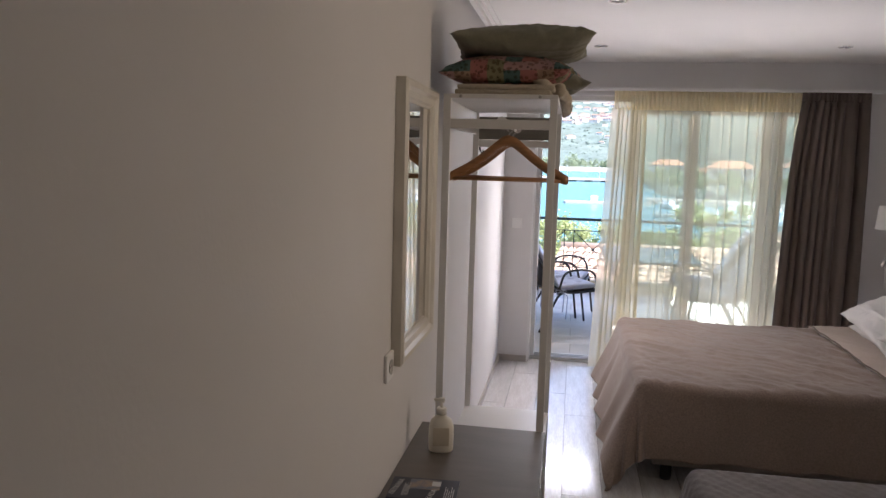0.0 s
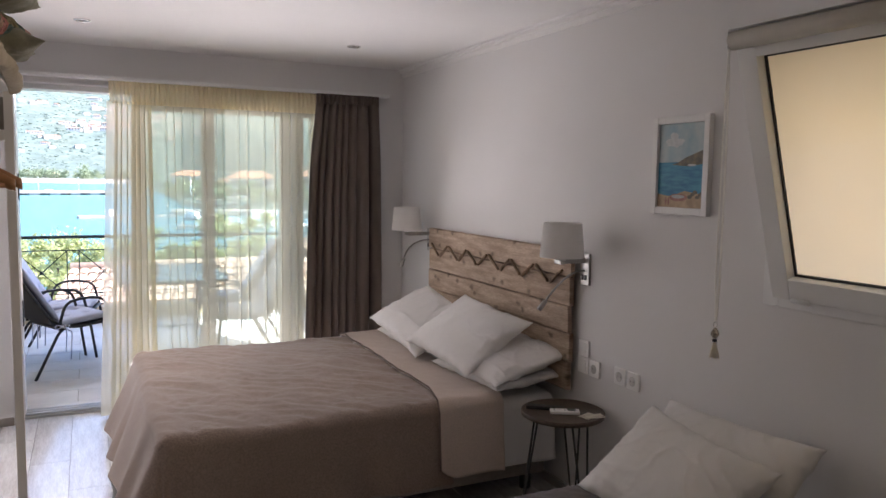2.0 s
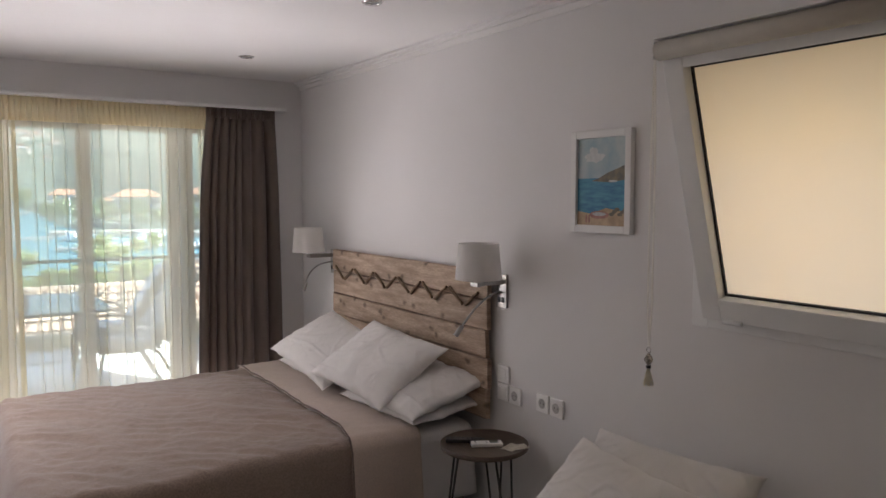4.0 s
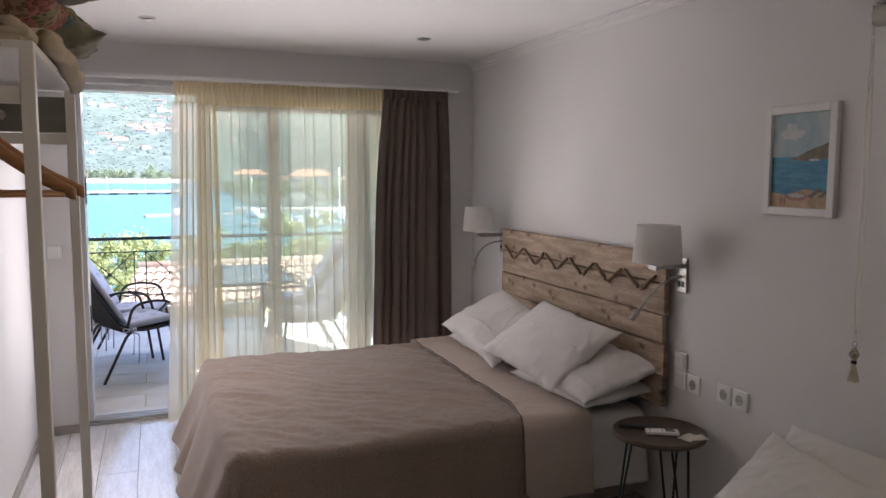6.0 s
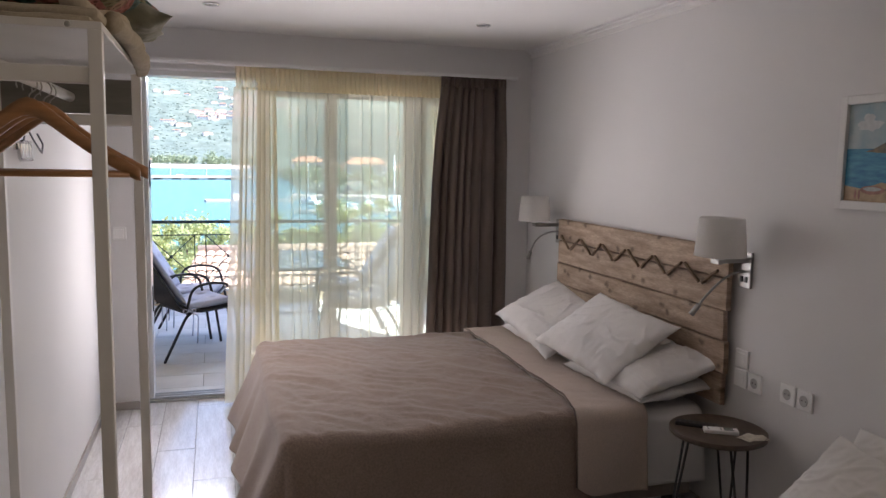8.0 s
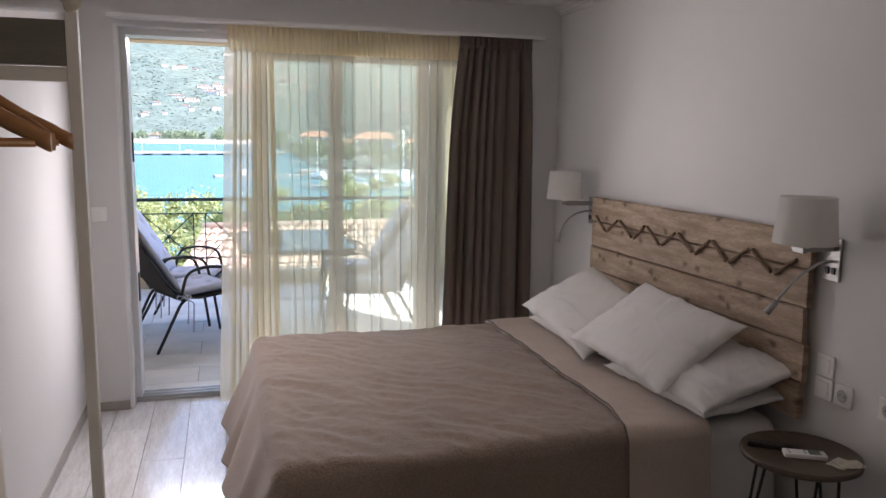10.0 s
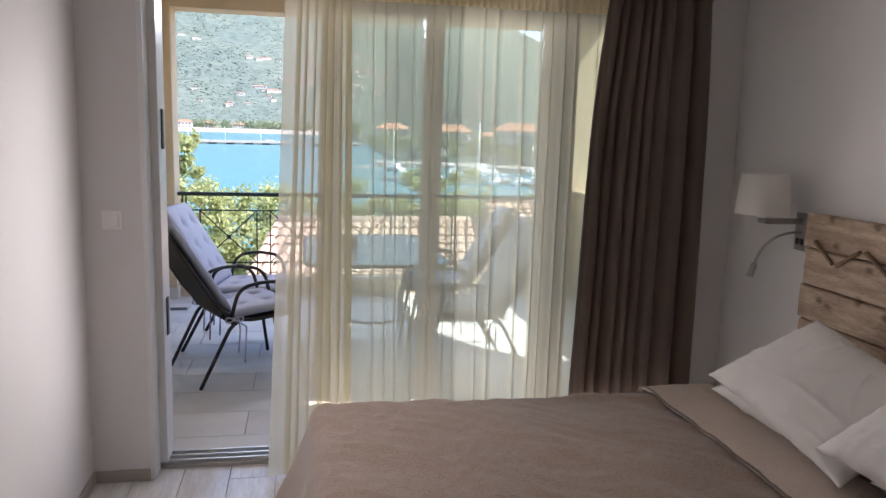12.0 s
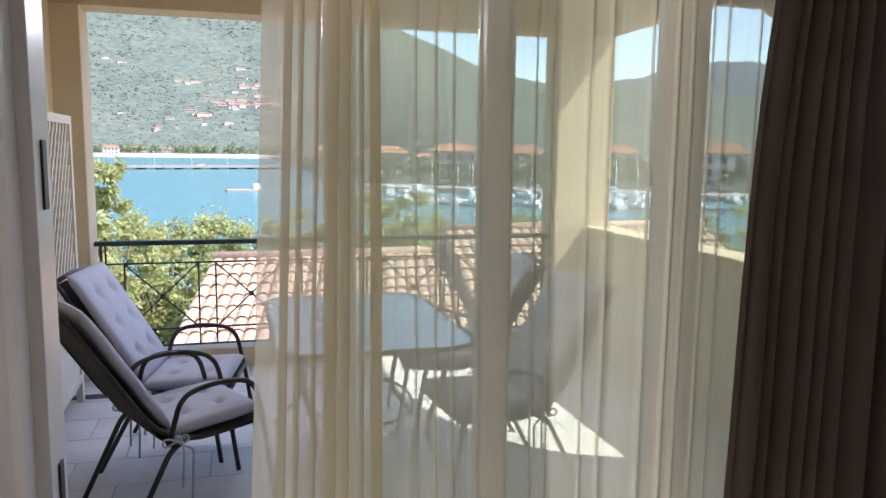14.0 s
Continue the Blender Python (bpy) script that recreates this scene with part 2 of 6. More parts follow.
# ---- room shell ----
XL, XR, YW, YB, ZC = -0.216, 2.655, 7.206, -1.2, 2.41
XN, YN = -0.168, 3.745      # the nearer stretch of the west wall stands a little proud
T = 0.30                      # wall thickness
DX0, DX1, DZ = 0.015, 2.46, 2.17   # balcony door opening
WY0, WY1, WZ0, WZ1 = 2.72, 3.74, 1.20, 2.10   # side window opening
floor = solid("floor", boxes((XL - T, XR + T, YB - T, YW + T, -0.20, -0.008)), GROUT, "grey grouted screed under the wood-look floor tiles", "floor", "structure")
solid("ceiling", boxes((XL - T, XR + 0.05, YB - T, YW + T, ZC, ZC + 0.2)), CEIL, "smooth white painted plaster ceiling", "ceiling", "structure")
solid("wall_west", boxes((XL - T, XL, YB - T, YW, -0.2, ZC), (XL, XN, YB, YN, -0.2, ZC)), WALL, "smooth white painted plaster wall", "wall", "structure")
solid("wall_south", boxes((XL, XR, YB - T, YB, -0.2, ZC)), WALL, "plain white painted wall closing the room", "wall", "structure")
solid("wall_east", boxes((XR, XR + T, YB - T, WY0, -0.2, ZC), (XR, XR + T, WY1, YW, -0.2, ZC), (XR, XR + T, WY0, WY1, -0.2, WZ0), (XR, XR + 0.055, WY0, WY1, WZ1, ZC)),
      WALL, "white painted wall behind the beds with a window", "wall", "structure")
wall_n = solid("wall_north", boxes((XL, DX0, YW, YW + T, -0.2, ZC), (DX1, XR, YW, YW + T, -0.2, ZC), (DX0, DX1, YW, YW + T, DZ, ZC)),
               WALL, "white painted wall round the balcony door", "wall", "structure")
solid("facade", boxes((-1.2, DX0, YW + T + 0.003, YW + T + 0.05, -0.2, 3.2), (DX1, 3.48, YW + T + 0.003, YW + T + 0.05, -0.2, 3.2), (DX0, DX1, YW + T + 0.003, YW + T + 0.05, DZ, 3.2)),
      STUCCO, "cream stucco facade round the balcony door", "wall", "structure")
bm = boxes((XL, XL + 0.012, YN, YW, 0, 0.052), (XN, XN + 0.012, YB, YN, 0, 0.052), (XR - 0.012, XR, YB, YW, 0, 0.052), (XL + 0.012, DX0, YW - 0.012, YW, 0, 0.052), (DX1, XR - 0.012, YW - 0.012, YW, 0, 0.052), (DX0 - 0.012, DX0, YW, YW + 0.1, 0, 0.052), bevel=0.002)
solid("baseboard", bm, SKIRT, "grey-brown tile skirting along the walls", "baseboard", "structure")


def cornice(name, x, sx):
    bm = boxes((x, x + sx * 0.05, YB, YW, ZC - 0.012, ZC), (x, x + sx * 0.012, YB, YW, ZC - 0.055, ZC - 0.012), (x + sx * 0.012, x + sx * 0.03, YB, YW, ZC - 0.028, ZC - 0.012)) if sx > 0 else \
        boxes((x - 0.05, x, YB, YW, ZC - 0.012, ZC), (x - 0.012, x, YB, YW, ZC - 0.055, ZC - 0.012), (x - 0.03, x - 0.012, YB, YW, ZC - 0.028, ZC - 0.012))
    solid(name, bm, CEIL, "white stepped plaster cornice moulding", "cornice", "structure")


cornice("cornice_1", XL + 0.049, 1)
cornice("cornice_2", XR, -1)


# ---- balcony shell ----
BX0, BX1, BY, ZB = -0.62, 3.28, 11.02, -0.03
balcony_floor = solid("balcony_floor", boxes((BX0 - 0.4, BX1 + 0.25, YW + T, BY + 0.2, -0.35, ZB - 0.008)), GROUT, "grouted concrete slab under the balcony tiles", "floor", "structure")
solid("balcony_kerb", boxes((-0.44, 2.99, BY - 0.05, BY + 0.12, ZB - 0.008, 0.11), bevel=0.006), STUCCO, "low cream stucco kerb under the railing", "parapet", "structure")
solid("balcony_parapet", boxes((BX1, BX1 + 0.2, YW + T + 0.05, 10.9, ZB - 0.008, 0.94), bevel=0.006), STUCCO, "cream stucco side parapet of the balcony", "parapet", "structure")
solid("parapet_coping", boxes((BX1 - 0.02, BX1 + 0.22, YW + T + 0.05, 10.9, 0.944, 0.985), bevel=0.006), STUCCO, "smooth cream coping on the side parapet", "coping", "structure")
solid("balcony_column", boxes((2.99, BX1 + 0.2, 10.9, BY + 0.14, ZB - 0.008, 2.5), bevel=0.008), STUCCO, "cream stucco corner column of the balcony", "column", "structure")
solid("balcony_pillar", boxes((-0.9, -0.44, 10.86, BY + 0.14, ZB - 0.008, 2.5), bevel=0.008), STUCCO, "cream stucco pillar at the railing's end", "column", "structure")
solid("pillar_skirting", boxes((-0.62, -0.428, 10.848, 10.86, ZB, 0.07), (-0.44, -0.428, 10.86, 10.97, ZB, 0.07), bevel=0.002), BTILE, "stone tile skirting round the pillar", "baseboard", "structure")
solid("balcony_beam", boxes((-0.9, BX1 + 0.2, 10.88, BY + 0.14, 2.5, 3.0), bevel=0.008), STUCCO, "cream stucco beam over the railing", "beam", "structure")
solid("balcony_ceiling", boxes((-0.9, BX1 + 0.2, YW + T + 0.05, 10.88, 2.8, 3.0)), STUCCO, "cream painted balcony ceiling", "ceiling", "structure")
solid("balcony_end_wall", boxes((BX0 - 0.2, BX0, YW + T + 0.05, 10.86, ZB - 0.008, 2.8)), STUCCO, "cream stucco wall at the balcony's end", "wall", "structure")


def side_arch():
    """The wall over the side parapet, with an opening that is rounded at its top."""
    y0, y1, top = 8.36, 10.9, 2.8
    line = [(YW + T + 0.05, 0.985), (y0, 0.985), (y0, 1.45)]
    line += [(y0 + 1.15 * (1 - math.cos(a)), 1.45 + 1.05 * math.sin(a)) for a in np.linspace(0.1, math.pi / 2, 12)]
    line += [(y1, 2.5)]
    line += [(y1, top), (YW + T + 0.05, top)]
    bm = bmesh.new()
    f = bm.faces.new([bm.verts.new((BX1 + 0.001, y, z)) for y, z in line])
    r = bmesh.ops.extrude_face_region(bm, geom=[f])
    bmesh.ops.translate(bm, vec=(0.198, 0, 0), verts=[v for v in r["geom"] if isinstance(v, bmesh.types.BMVert)])
    bmesh.ops.triangulate(bm, faces=[f for f in bm.faces if len(f.verts) > 4])
    return bm


solid("balcony_side_arch", side_arch(), STUCCO, "cream stucco wall with an arched side opening", "wall", "structure")

# ---- balcony door ----
door = thing("door_1", "white framed sliding balcony door, slid partly open", "door", kind="structure")
FY0, FY1 = YW + 0.10, YW + 0.26
part("door_frame", boxes((DX0, DX0 + 0.055, FY0, FY1, 0.03, DZ), (DX1 - 0.045, DX1, FY0, FY1, 0.03, DZ), (DX0 + 0.055, DX1 - 0.045, FY0, FY1, 2.125, DZ), bevel=0.003), PVC, door)
part("jamb_lining", boxes((DX0, DX0 + 0.022, YW - 0.004, FY0, 0.002, DZ), (DX0 + 0.022, DX1, YW - 0.004, FY0, DZ - 0.012, DZ), bevel=0.002), PVC, door)
part("sill_track", boxes((DX0, DX1, FY0, FY1, -0.004, 0.014), (DX0, DX1, FY0 + 0.02, FY0 + 0.03, 0.014, 0.03), (DX0, DX1, FY0 + 0.07, FY0 + 0.08, 0.014, 0.03), (DX0, DX1, FY0 + 0.12, FY0 + 0.13, 0.014, 0.03)), mat("track_aluminium", (0.6, 0.6, 0.6), 0.35, metal=0.7, var=0.1), door, "ribbed aluminium sill track")
for z in (1.42, 0.60):
    part("strike_plate", boxes((DX0 + 0.055, DX0 + 0.062, FY0 + 0.06, FY0 + 0.10, z, z + 0.17), bevel=0.003), BLACKM, door, "black strike plate")


def leaf(x0, x1, y, z1=2.12):
    s = 0.055
    lf = part("door_leaf", boxes((x0, x0 + s + 0.03, y, y + 0.04, 0.03, z1), (x1 - s - 0.03, x1, y, y + 0.04, 0.03, z1), (x0 + s + 0.03, x1 - s - 0.03, y, y + 0.04, 0.03, 0.15), (x0 + s + 0.03, x1 - s - 0.03, y, y + 0.04, z1 - 0.09, z1), bevel=0.004), PVC, door)
    bm = boxes((x0 + s + 0.028, x1 - s - 0.028, y + 0.015, y + 0.021, 0.148, z1 - 0.088))
    p = part("pane", bm, GLASS, lf, "clear glass pane")
    p.visible_shadow = False
    return lf


leaf(0.755, 1.285, FY0 + 0.10)
leaf(1.198, 1.832, FY0 + 0.05)
leaf(1.85, DX1 - 0.045, FY0 + 0.10)

# ---- side window: a sash tilted in at its top ----
win = thing("window_1", "white framed side window, its sash tilted into the room", "window", kind="structure")
part("window_frame", boxes((XR - 0.012, XR + 0.06, WY0 - 0.03, WY0 + 0.03, WZ0 - 0.03, WZ1 + 0.03), (XR - 0.012, XR + 0.06, WY1 - 0.03, WY1 + 0.035, WZ0 - 0.03, WZ1 + 0.03),
     (XR - 0.012, XR + 0.06, WY0 + 0.03, WY1 - 0.03, WZ0 - 0.03, WZ0 + 0.025), (XR - 0.012, XR + 0.06, WY0 + 0.03, WY1 - 0.03, WZ1 - 0.02, WZ1 + 0.03), bevel=0.004), PVC, win)
TILTM = pose(XR - 0.015, 0, WZ0 + 0.01, 0, -15.5, 0)
SH, SY0, SY1, SW = 0.90, WY0 + 0.02, WY1 - 0.025, 0.075
part("sash", moved(boxes((-0.02, 0.03, SY0, SY0 + SW, 0, SH), (-0.02, 0.03, SY1 - SW, SY1, 0, SH), (-0.02, 0.03, SY0 + SW, SY1 - SW, 0, SW), (-0.02, 0.03, SY0 + SW, SY1 - SW, SH - SW, SH), bevel=0.004), TILTM), PVC, win)
part("gasket", moved(boxes((0.016, 0.023, SY0 + SW, SY0 + SW + 0.008, SW, SH - SW), (0.016, 0.023, SY1 - SW - 0.008, SY1 - SW, SW, SH - SW), (0.016, 0.023, SY0 + SW, SY1 - SW, SW, SW + 0.008), (0.016, 0.023, SY0 + SW, SY1 - SW, SH - SW - 0.008, SH - SW)), TILTM), BLACKM, win, "black rubber gasket")
FROST = mat("frosted_glass", (0.96, 0.86, 0.69), 0.35, var=0.03, scale=2, translucent=0.97)
# Unseen wall, added so that no direct sun falls on the pane.
solid("neighbour_wall", boxes((XR + 1.5, XR + 1.7, -0.5, 5.0, -6.5, 4.2)), STUCCO, "cream stucco wall of the house next door", "wall", "structure")
part("pane", moved(boxes((0.022, 0.027, SY0 + SW - 0.01, SY1 - SW + 0.01, SW - 0.01, SH - SW + 0.01)), TILTM), FROST, win, "frosted cream glass pane")
for y in (SY1 - 0.12, SY0 + 0.12):
    part("hinge", moved(tube([(0, -0.035, 0), (0, 0.035, 0)], 0.008), pose(XR - 0.04, y, WZ0 + 0.005)), PVC, win)

# ---- more materials ----
PINE = mat("weathered_pine", (0.50, 0.38, 0.28), 0.75, color2=(0.31, 0.225, 0.16), scale=6, stretch=(1, 0.8, 6), fine=0.25, fine_scale=40, bump=0.35, bump_scale=25, random_hue=0.15)


def add_knots(m):
    """Dark round knots and grey weathering on a board's wood."""
    n, l = m.node_tree.nodes, m.node_tree.links
    b = n["Principled BSDF"]
    src = b.inputs["Base Color"].links[0].from_socket
    co, sp, cb_, mp, vo, mr, mx = (n.new(k) for k in ("ShaderNodeTexCoord", "ShaderNodeSeparateXYZ", "ShaderNodeCombineXYZ", "ShaderNodeMapping", "ShaderNodeTexVoronoi", "ShaderNodeMapRange", "ShaderNodeMix"))
    wv, ad = n.new("ShaderNodeTexNoise"), n.new("ShaderNodeVectorMath")
    vo.voronoi_dimensions = "2D"
    l.new(co.outputs["Object"], sp.inputs[0])
    l.new(sp.outputs["Y"], cb_.inputs["X"])
    l.new(sp.outputs["Z"], cb_.inputs["Y"])
    mp.inputs["Scale"].default_value = (5.0, 7.4, 1)
    wv.inputs["Scale"].default_value = 3.0
    l.new(cb_.outputs[0], mp.inputs[0])
    l.new(mp.outputs[0], wv.inputs["Vector"])
    ad.operation = "MULTIPLY_ADD"
    ad.inputs[1].default_value = (0.28, 0.28, 0)
    l.new(wv.outputs["Color"], ad.inputs[0])
    l.new(mp.outputs[0], ad.inputs[2])
    vo.inputs["Scale"].default_value = 1.0
    l.new(ad.outputs[0], vo.inputs["Vector"])
    mr.inputs["From Min"].default_value, mr.inputs["From Max"].default_value = 0.035, 0.15
    mr.inputs["To Min"].default_value, mr.inputs["To Max"].default_value = 0.75, 0.0
    l.new(vo.outputs["Distance"], mr.inputs["Value"])
    mx.data_type = "RGBA"
    mx.inputs["B"].default_value = (0.075, 0.048, 0.030, 1)
    l.new(mr.outputs[0], mx.inputs["Factor"])
    l.new(src, mx.inputs["A"])
    l.new(mx.outputs["Result"], b.inputs["Base Color"])


add_knots(PINE)
TWIG = mat("twig_bark", (0.22, 0.145, 0.085), 0.8, var=0.35, scale=40, bump=0.4)
HANGER = mat("hanger_wood", (0.40, 0.20, 0.085), 0.35, var=0.25, scale=12, stretch=(1, 1, 6), fine=0.08)
DARKWOOD = mat("dark_tabletop", (0.115, 0.083, 0.060), 0.45, var=0.3, scale=10, stretch=(6, 1, 1), fine=0.15)
TAUPE = mat("taupe_laminate", (0.165, 0.145, 0.13), 0.42, var=0.12, scale=5, stretch=(1, 4, 1), fine=0.06)
OLIVE = mat("olive_cotton", (0.23, 0.22, 0.155), 0.85, var=0.12, scale=8, bump=0.2, bump_scale=250, fine=0.08, sheen=0.15)
BLANKET = mat("cream_blanket", (0.50, 0.44, 0.34), 0.9, var=0.15, scale=12, bump=0.3, bump_scale=160, fine=0.1)
CREAMP = mat("cream_plastic", (0.82, 0.79, 0.71), 0.35, var=0.04, scale=10)
SHADE = mat("lamp_shade", (0.90, 0.88, 0.85), 0.8, var=0.03, scale=20, bump=0.1, bump_scale=300, translucent=0.4)
BLIND = mat("roller_tube", (0.52, 0.485, 0.43), 0.6, var=0.06, scale=20)
CHROME = mat("chrome", (0.75, 0.75, 0.75), 0.12, metal=1.0, var=0.03)
BEADS = mat("bead_chain", (0.92, 0.90, 0.85), 0.45, var=0.05)
PLASTIC_K = mat("black_plastic", (0.02, 0.02, 0.022), 0.4, var=0.2, scale=20)
PLASTIC_W = mat("white_plastic", (0.90, 0.89, 0.87), 0.35, var=0.03, scale=15)
PAPER = mat("paper", (0.70, 0.66, 0.55), 0.8, var=0.2, scale=40)
NAVY = mat("navy_print", (0.035, 0.04, 0.065), 0.35, var=0.3, scale=30)
PRINTW = mat("white_print", (0.75, 0.75, 0.75), 0.5)
MIRROR = mat("mirror_silver", (0.9, 0.9, 0.9), 0.01, metal=1.0, var=0.0)
GREYC = mat("greyish_cushion", (0.55, 0.58, 0.72), 0.85, var=0.08, scale=8, bump=0.25, bump_scale=200, fine=0.06)
SLING = mat("grey_sling", (0.09, 0.09, 0.10), 0.8, var=0.15, scale=60)


def patchwork_mat():
    """A printed cushion: small squares of flowers and rings in rose, teal and cream."""
    m = bpy.data.materials.new("patchwork_cotton")
    m.use_nodes = True
    n, l = m.node_tree.nodes, m.node_tree.links
    b = n["Principled BSDF"]
    b.inputs["Roughness"].default_value = 0.85
    co = n.new("ShaderNodeTexCoord")
    vo, ck, v2 = n.new("ShaderNodeTexVoronoi"), n.new("ShaderNodeTexWhiteNoise"), n.new("ShaderNodeTexVoronoi")
    vo.inputs["Scale"].default_value, v2.inputs["Scale"].default_value = 62, 130
    sn = n.new("ShaderNodeVectorMath")
    sn.operation = "SNAP"
    sn.inputs[1].default_value = (0.06, 0.06, 0.5)
    l.new(co.outputs["Object"], sn.inputs[0])
    l.new(sn.outputs[0], ck.inputs["Vector"])
    rp = n.new("ShaderNodeValToRGB")
    rp.color_ramp.interpolation = "CONSTANT"
    els = rp.color_ramp.elements
    els[0].color, els[1].color, els[1].position = (0.34, 0.22, 0.15, 1), (0.07, 0.13, 0.12, 1), 0.25
    for p, c in ((0.45, (0.36, 0.14, 0.12, 1)), (0.65, (0.22, 0.20, 0.11, 1)), (0.82, (0.40, 0.24, 0.22, 1))):
        els.new(p).color = c
    l.new(ck.outputs["Value"], rp.inputs["Fac"])
    l.new(co.outputs["Object"], vo.inputs["Vector"])
    l.new(co.outputs["Object"], v2.inputs["Vector"])
    r2 = n.new("ShaderNodeValToRGB")
    r2.color_ramp.interpolation = "CONSTANT"
    e2 = r2.color_ramp.elements
    e2[0].color, e2[1].color, e2[1].position = (0.25, 0.06, 0.06, 1), (0.6, 0.5, 0.38, 1), 0.16
    e2.new(0.32).color = (0.10, 0.10, 0.08, 1)
    e2.new(0.42).color = (1, 1, 1, 1)
    l.new(vo.outputs["Distance"], r2.inputs["Fac"])
    mx = n.new("ShaderNodeMix")
    mx.data_type, mx.blend_type = "RGBA", "MULTIPLY"
    mx.inputs["Factor"].default_value = 0.75
    l.new(rp.outputs[0], mx.inputs["A"])
    l.new(r2.outputs[0], mx.inputs["B"])
    l.new(mx.outputs["Result"], b.inputs["Base Color"])
    return m


PATCH = patchwork_mat()


# ---- soft shapes ----
def pillow_bm(w, d, t, seed=0, n=36, wrinkle=0.0075):
    """A stuffed pillow, w by d by t, with drawn-in sides, pointed corners and wrinkles."""
    bm = bmesh.new()
    k = 2 * n + 1
    for side in (1, -1):
        vs = []
        for i in range(k):
            for j in range(k):
                u, v = -1 + 2 * i / (k - 1), -1 + 2 * j / (k - 1)
                fat = max(0.0, (1 - abs(u) ** 2.6)) ** 0.55 * max(0.0, (1 - abs(v) ** 2.6)) ** 0.55
                x = u * w / 2 * (1 - 0.07 * (1 - v * v) * abs(u))
                y = v * d / 2 * (1 - 0.08 * (1 - u * u) * abs(v))
                p = Vector((x * 5 + seed * 7.1, y * 5, side * 2.3))
                rad = Vector((x * 22 + seed * 3, y * 9, side * 1.7))
                wr = noise.noise(p) * wrinkle * 1.6 + max(0.0, 0.11 - abs(noise.noise(p * 1.3 + Vector((v * u * 3, 0, 4))))) * wrinkle * 6 + max(0.0, 0.12 - abs(noise.noise(p * 3.1 + Vector((0, u * 2, 9))))) * wrinkle * 2.5 + abs(noise.noise(rad)) * wrinkle * (0.6 + 1.2 * (1 - fat))
                z = side * (t / 2 * fat + wr * min(1, fat * 3))
                edge = noise.noise(Vector((u * 4 + seed, v * 4, 9))) * 0.012 * max(abs(u), abs(v)) ** 6
                vs.append(bm.verts.new((x + edge, y - edge, z + edge)))
        for i in range(k - 1):
            for j in range(k - 1):
                q = (vs[i * k + j], vs[(i + 1) * k + j], vs[(i + 1) * k + j + 1], vs[i * k + j + 1])
                bm.faces.new(q if side > 0 else q[::-1]).smooth = True
    bmesh.ops.remove_doubles(bm, verts=bm.verts, dist=0.0008)
    return bm


def basis(centre, across, deep):
    """A pose whose x runs along across and whose y runs along deep."""
    x = Vector(across).normalized()
    y = Vector(deep)
    y = (y - x * y.dot(x)).normalized()
    z = x.cross(y)
    m = Matrix((x, y, z)).transposed().to_4x4()
    m.translation = Vector(centre)
    return m


def pillow(name, label, w, d, t, m, material, seed, group="", category="pillow"):
    ob = solid(name, pillow_bm(w, d, t, seed), material, label, category, group=group)
    ob.matrix_world = m
    return ob


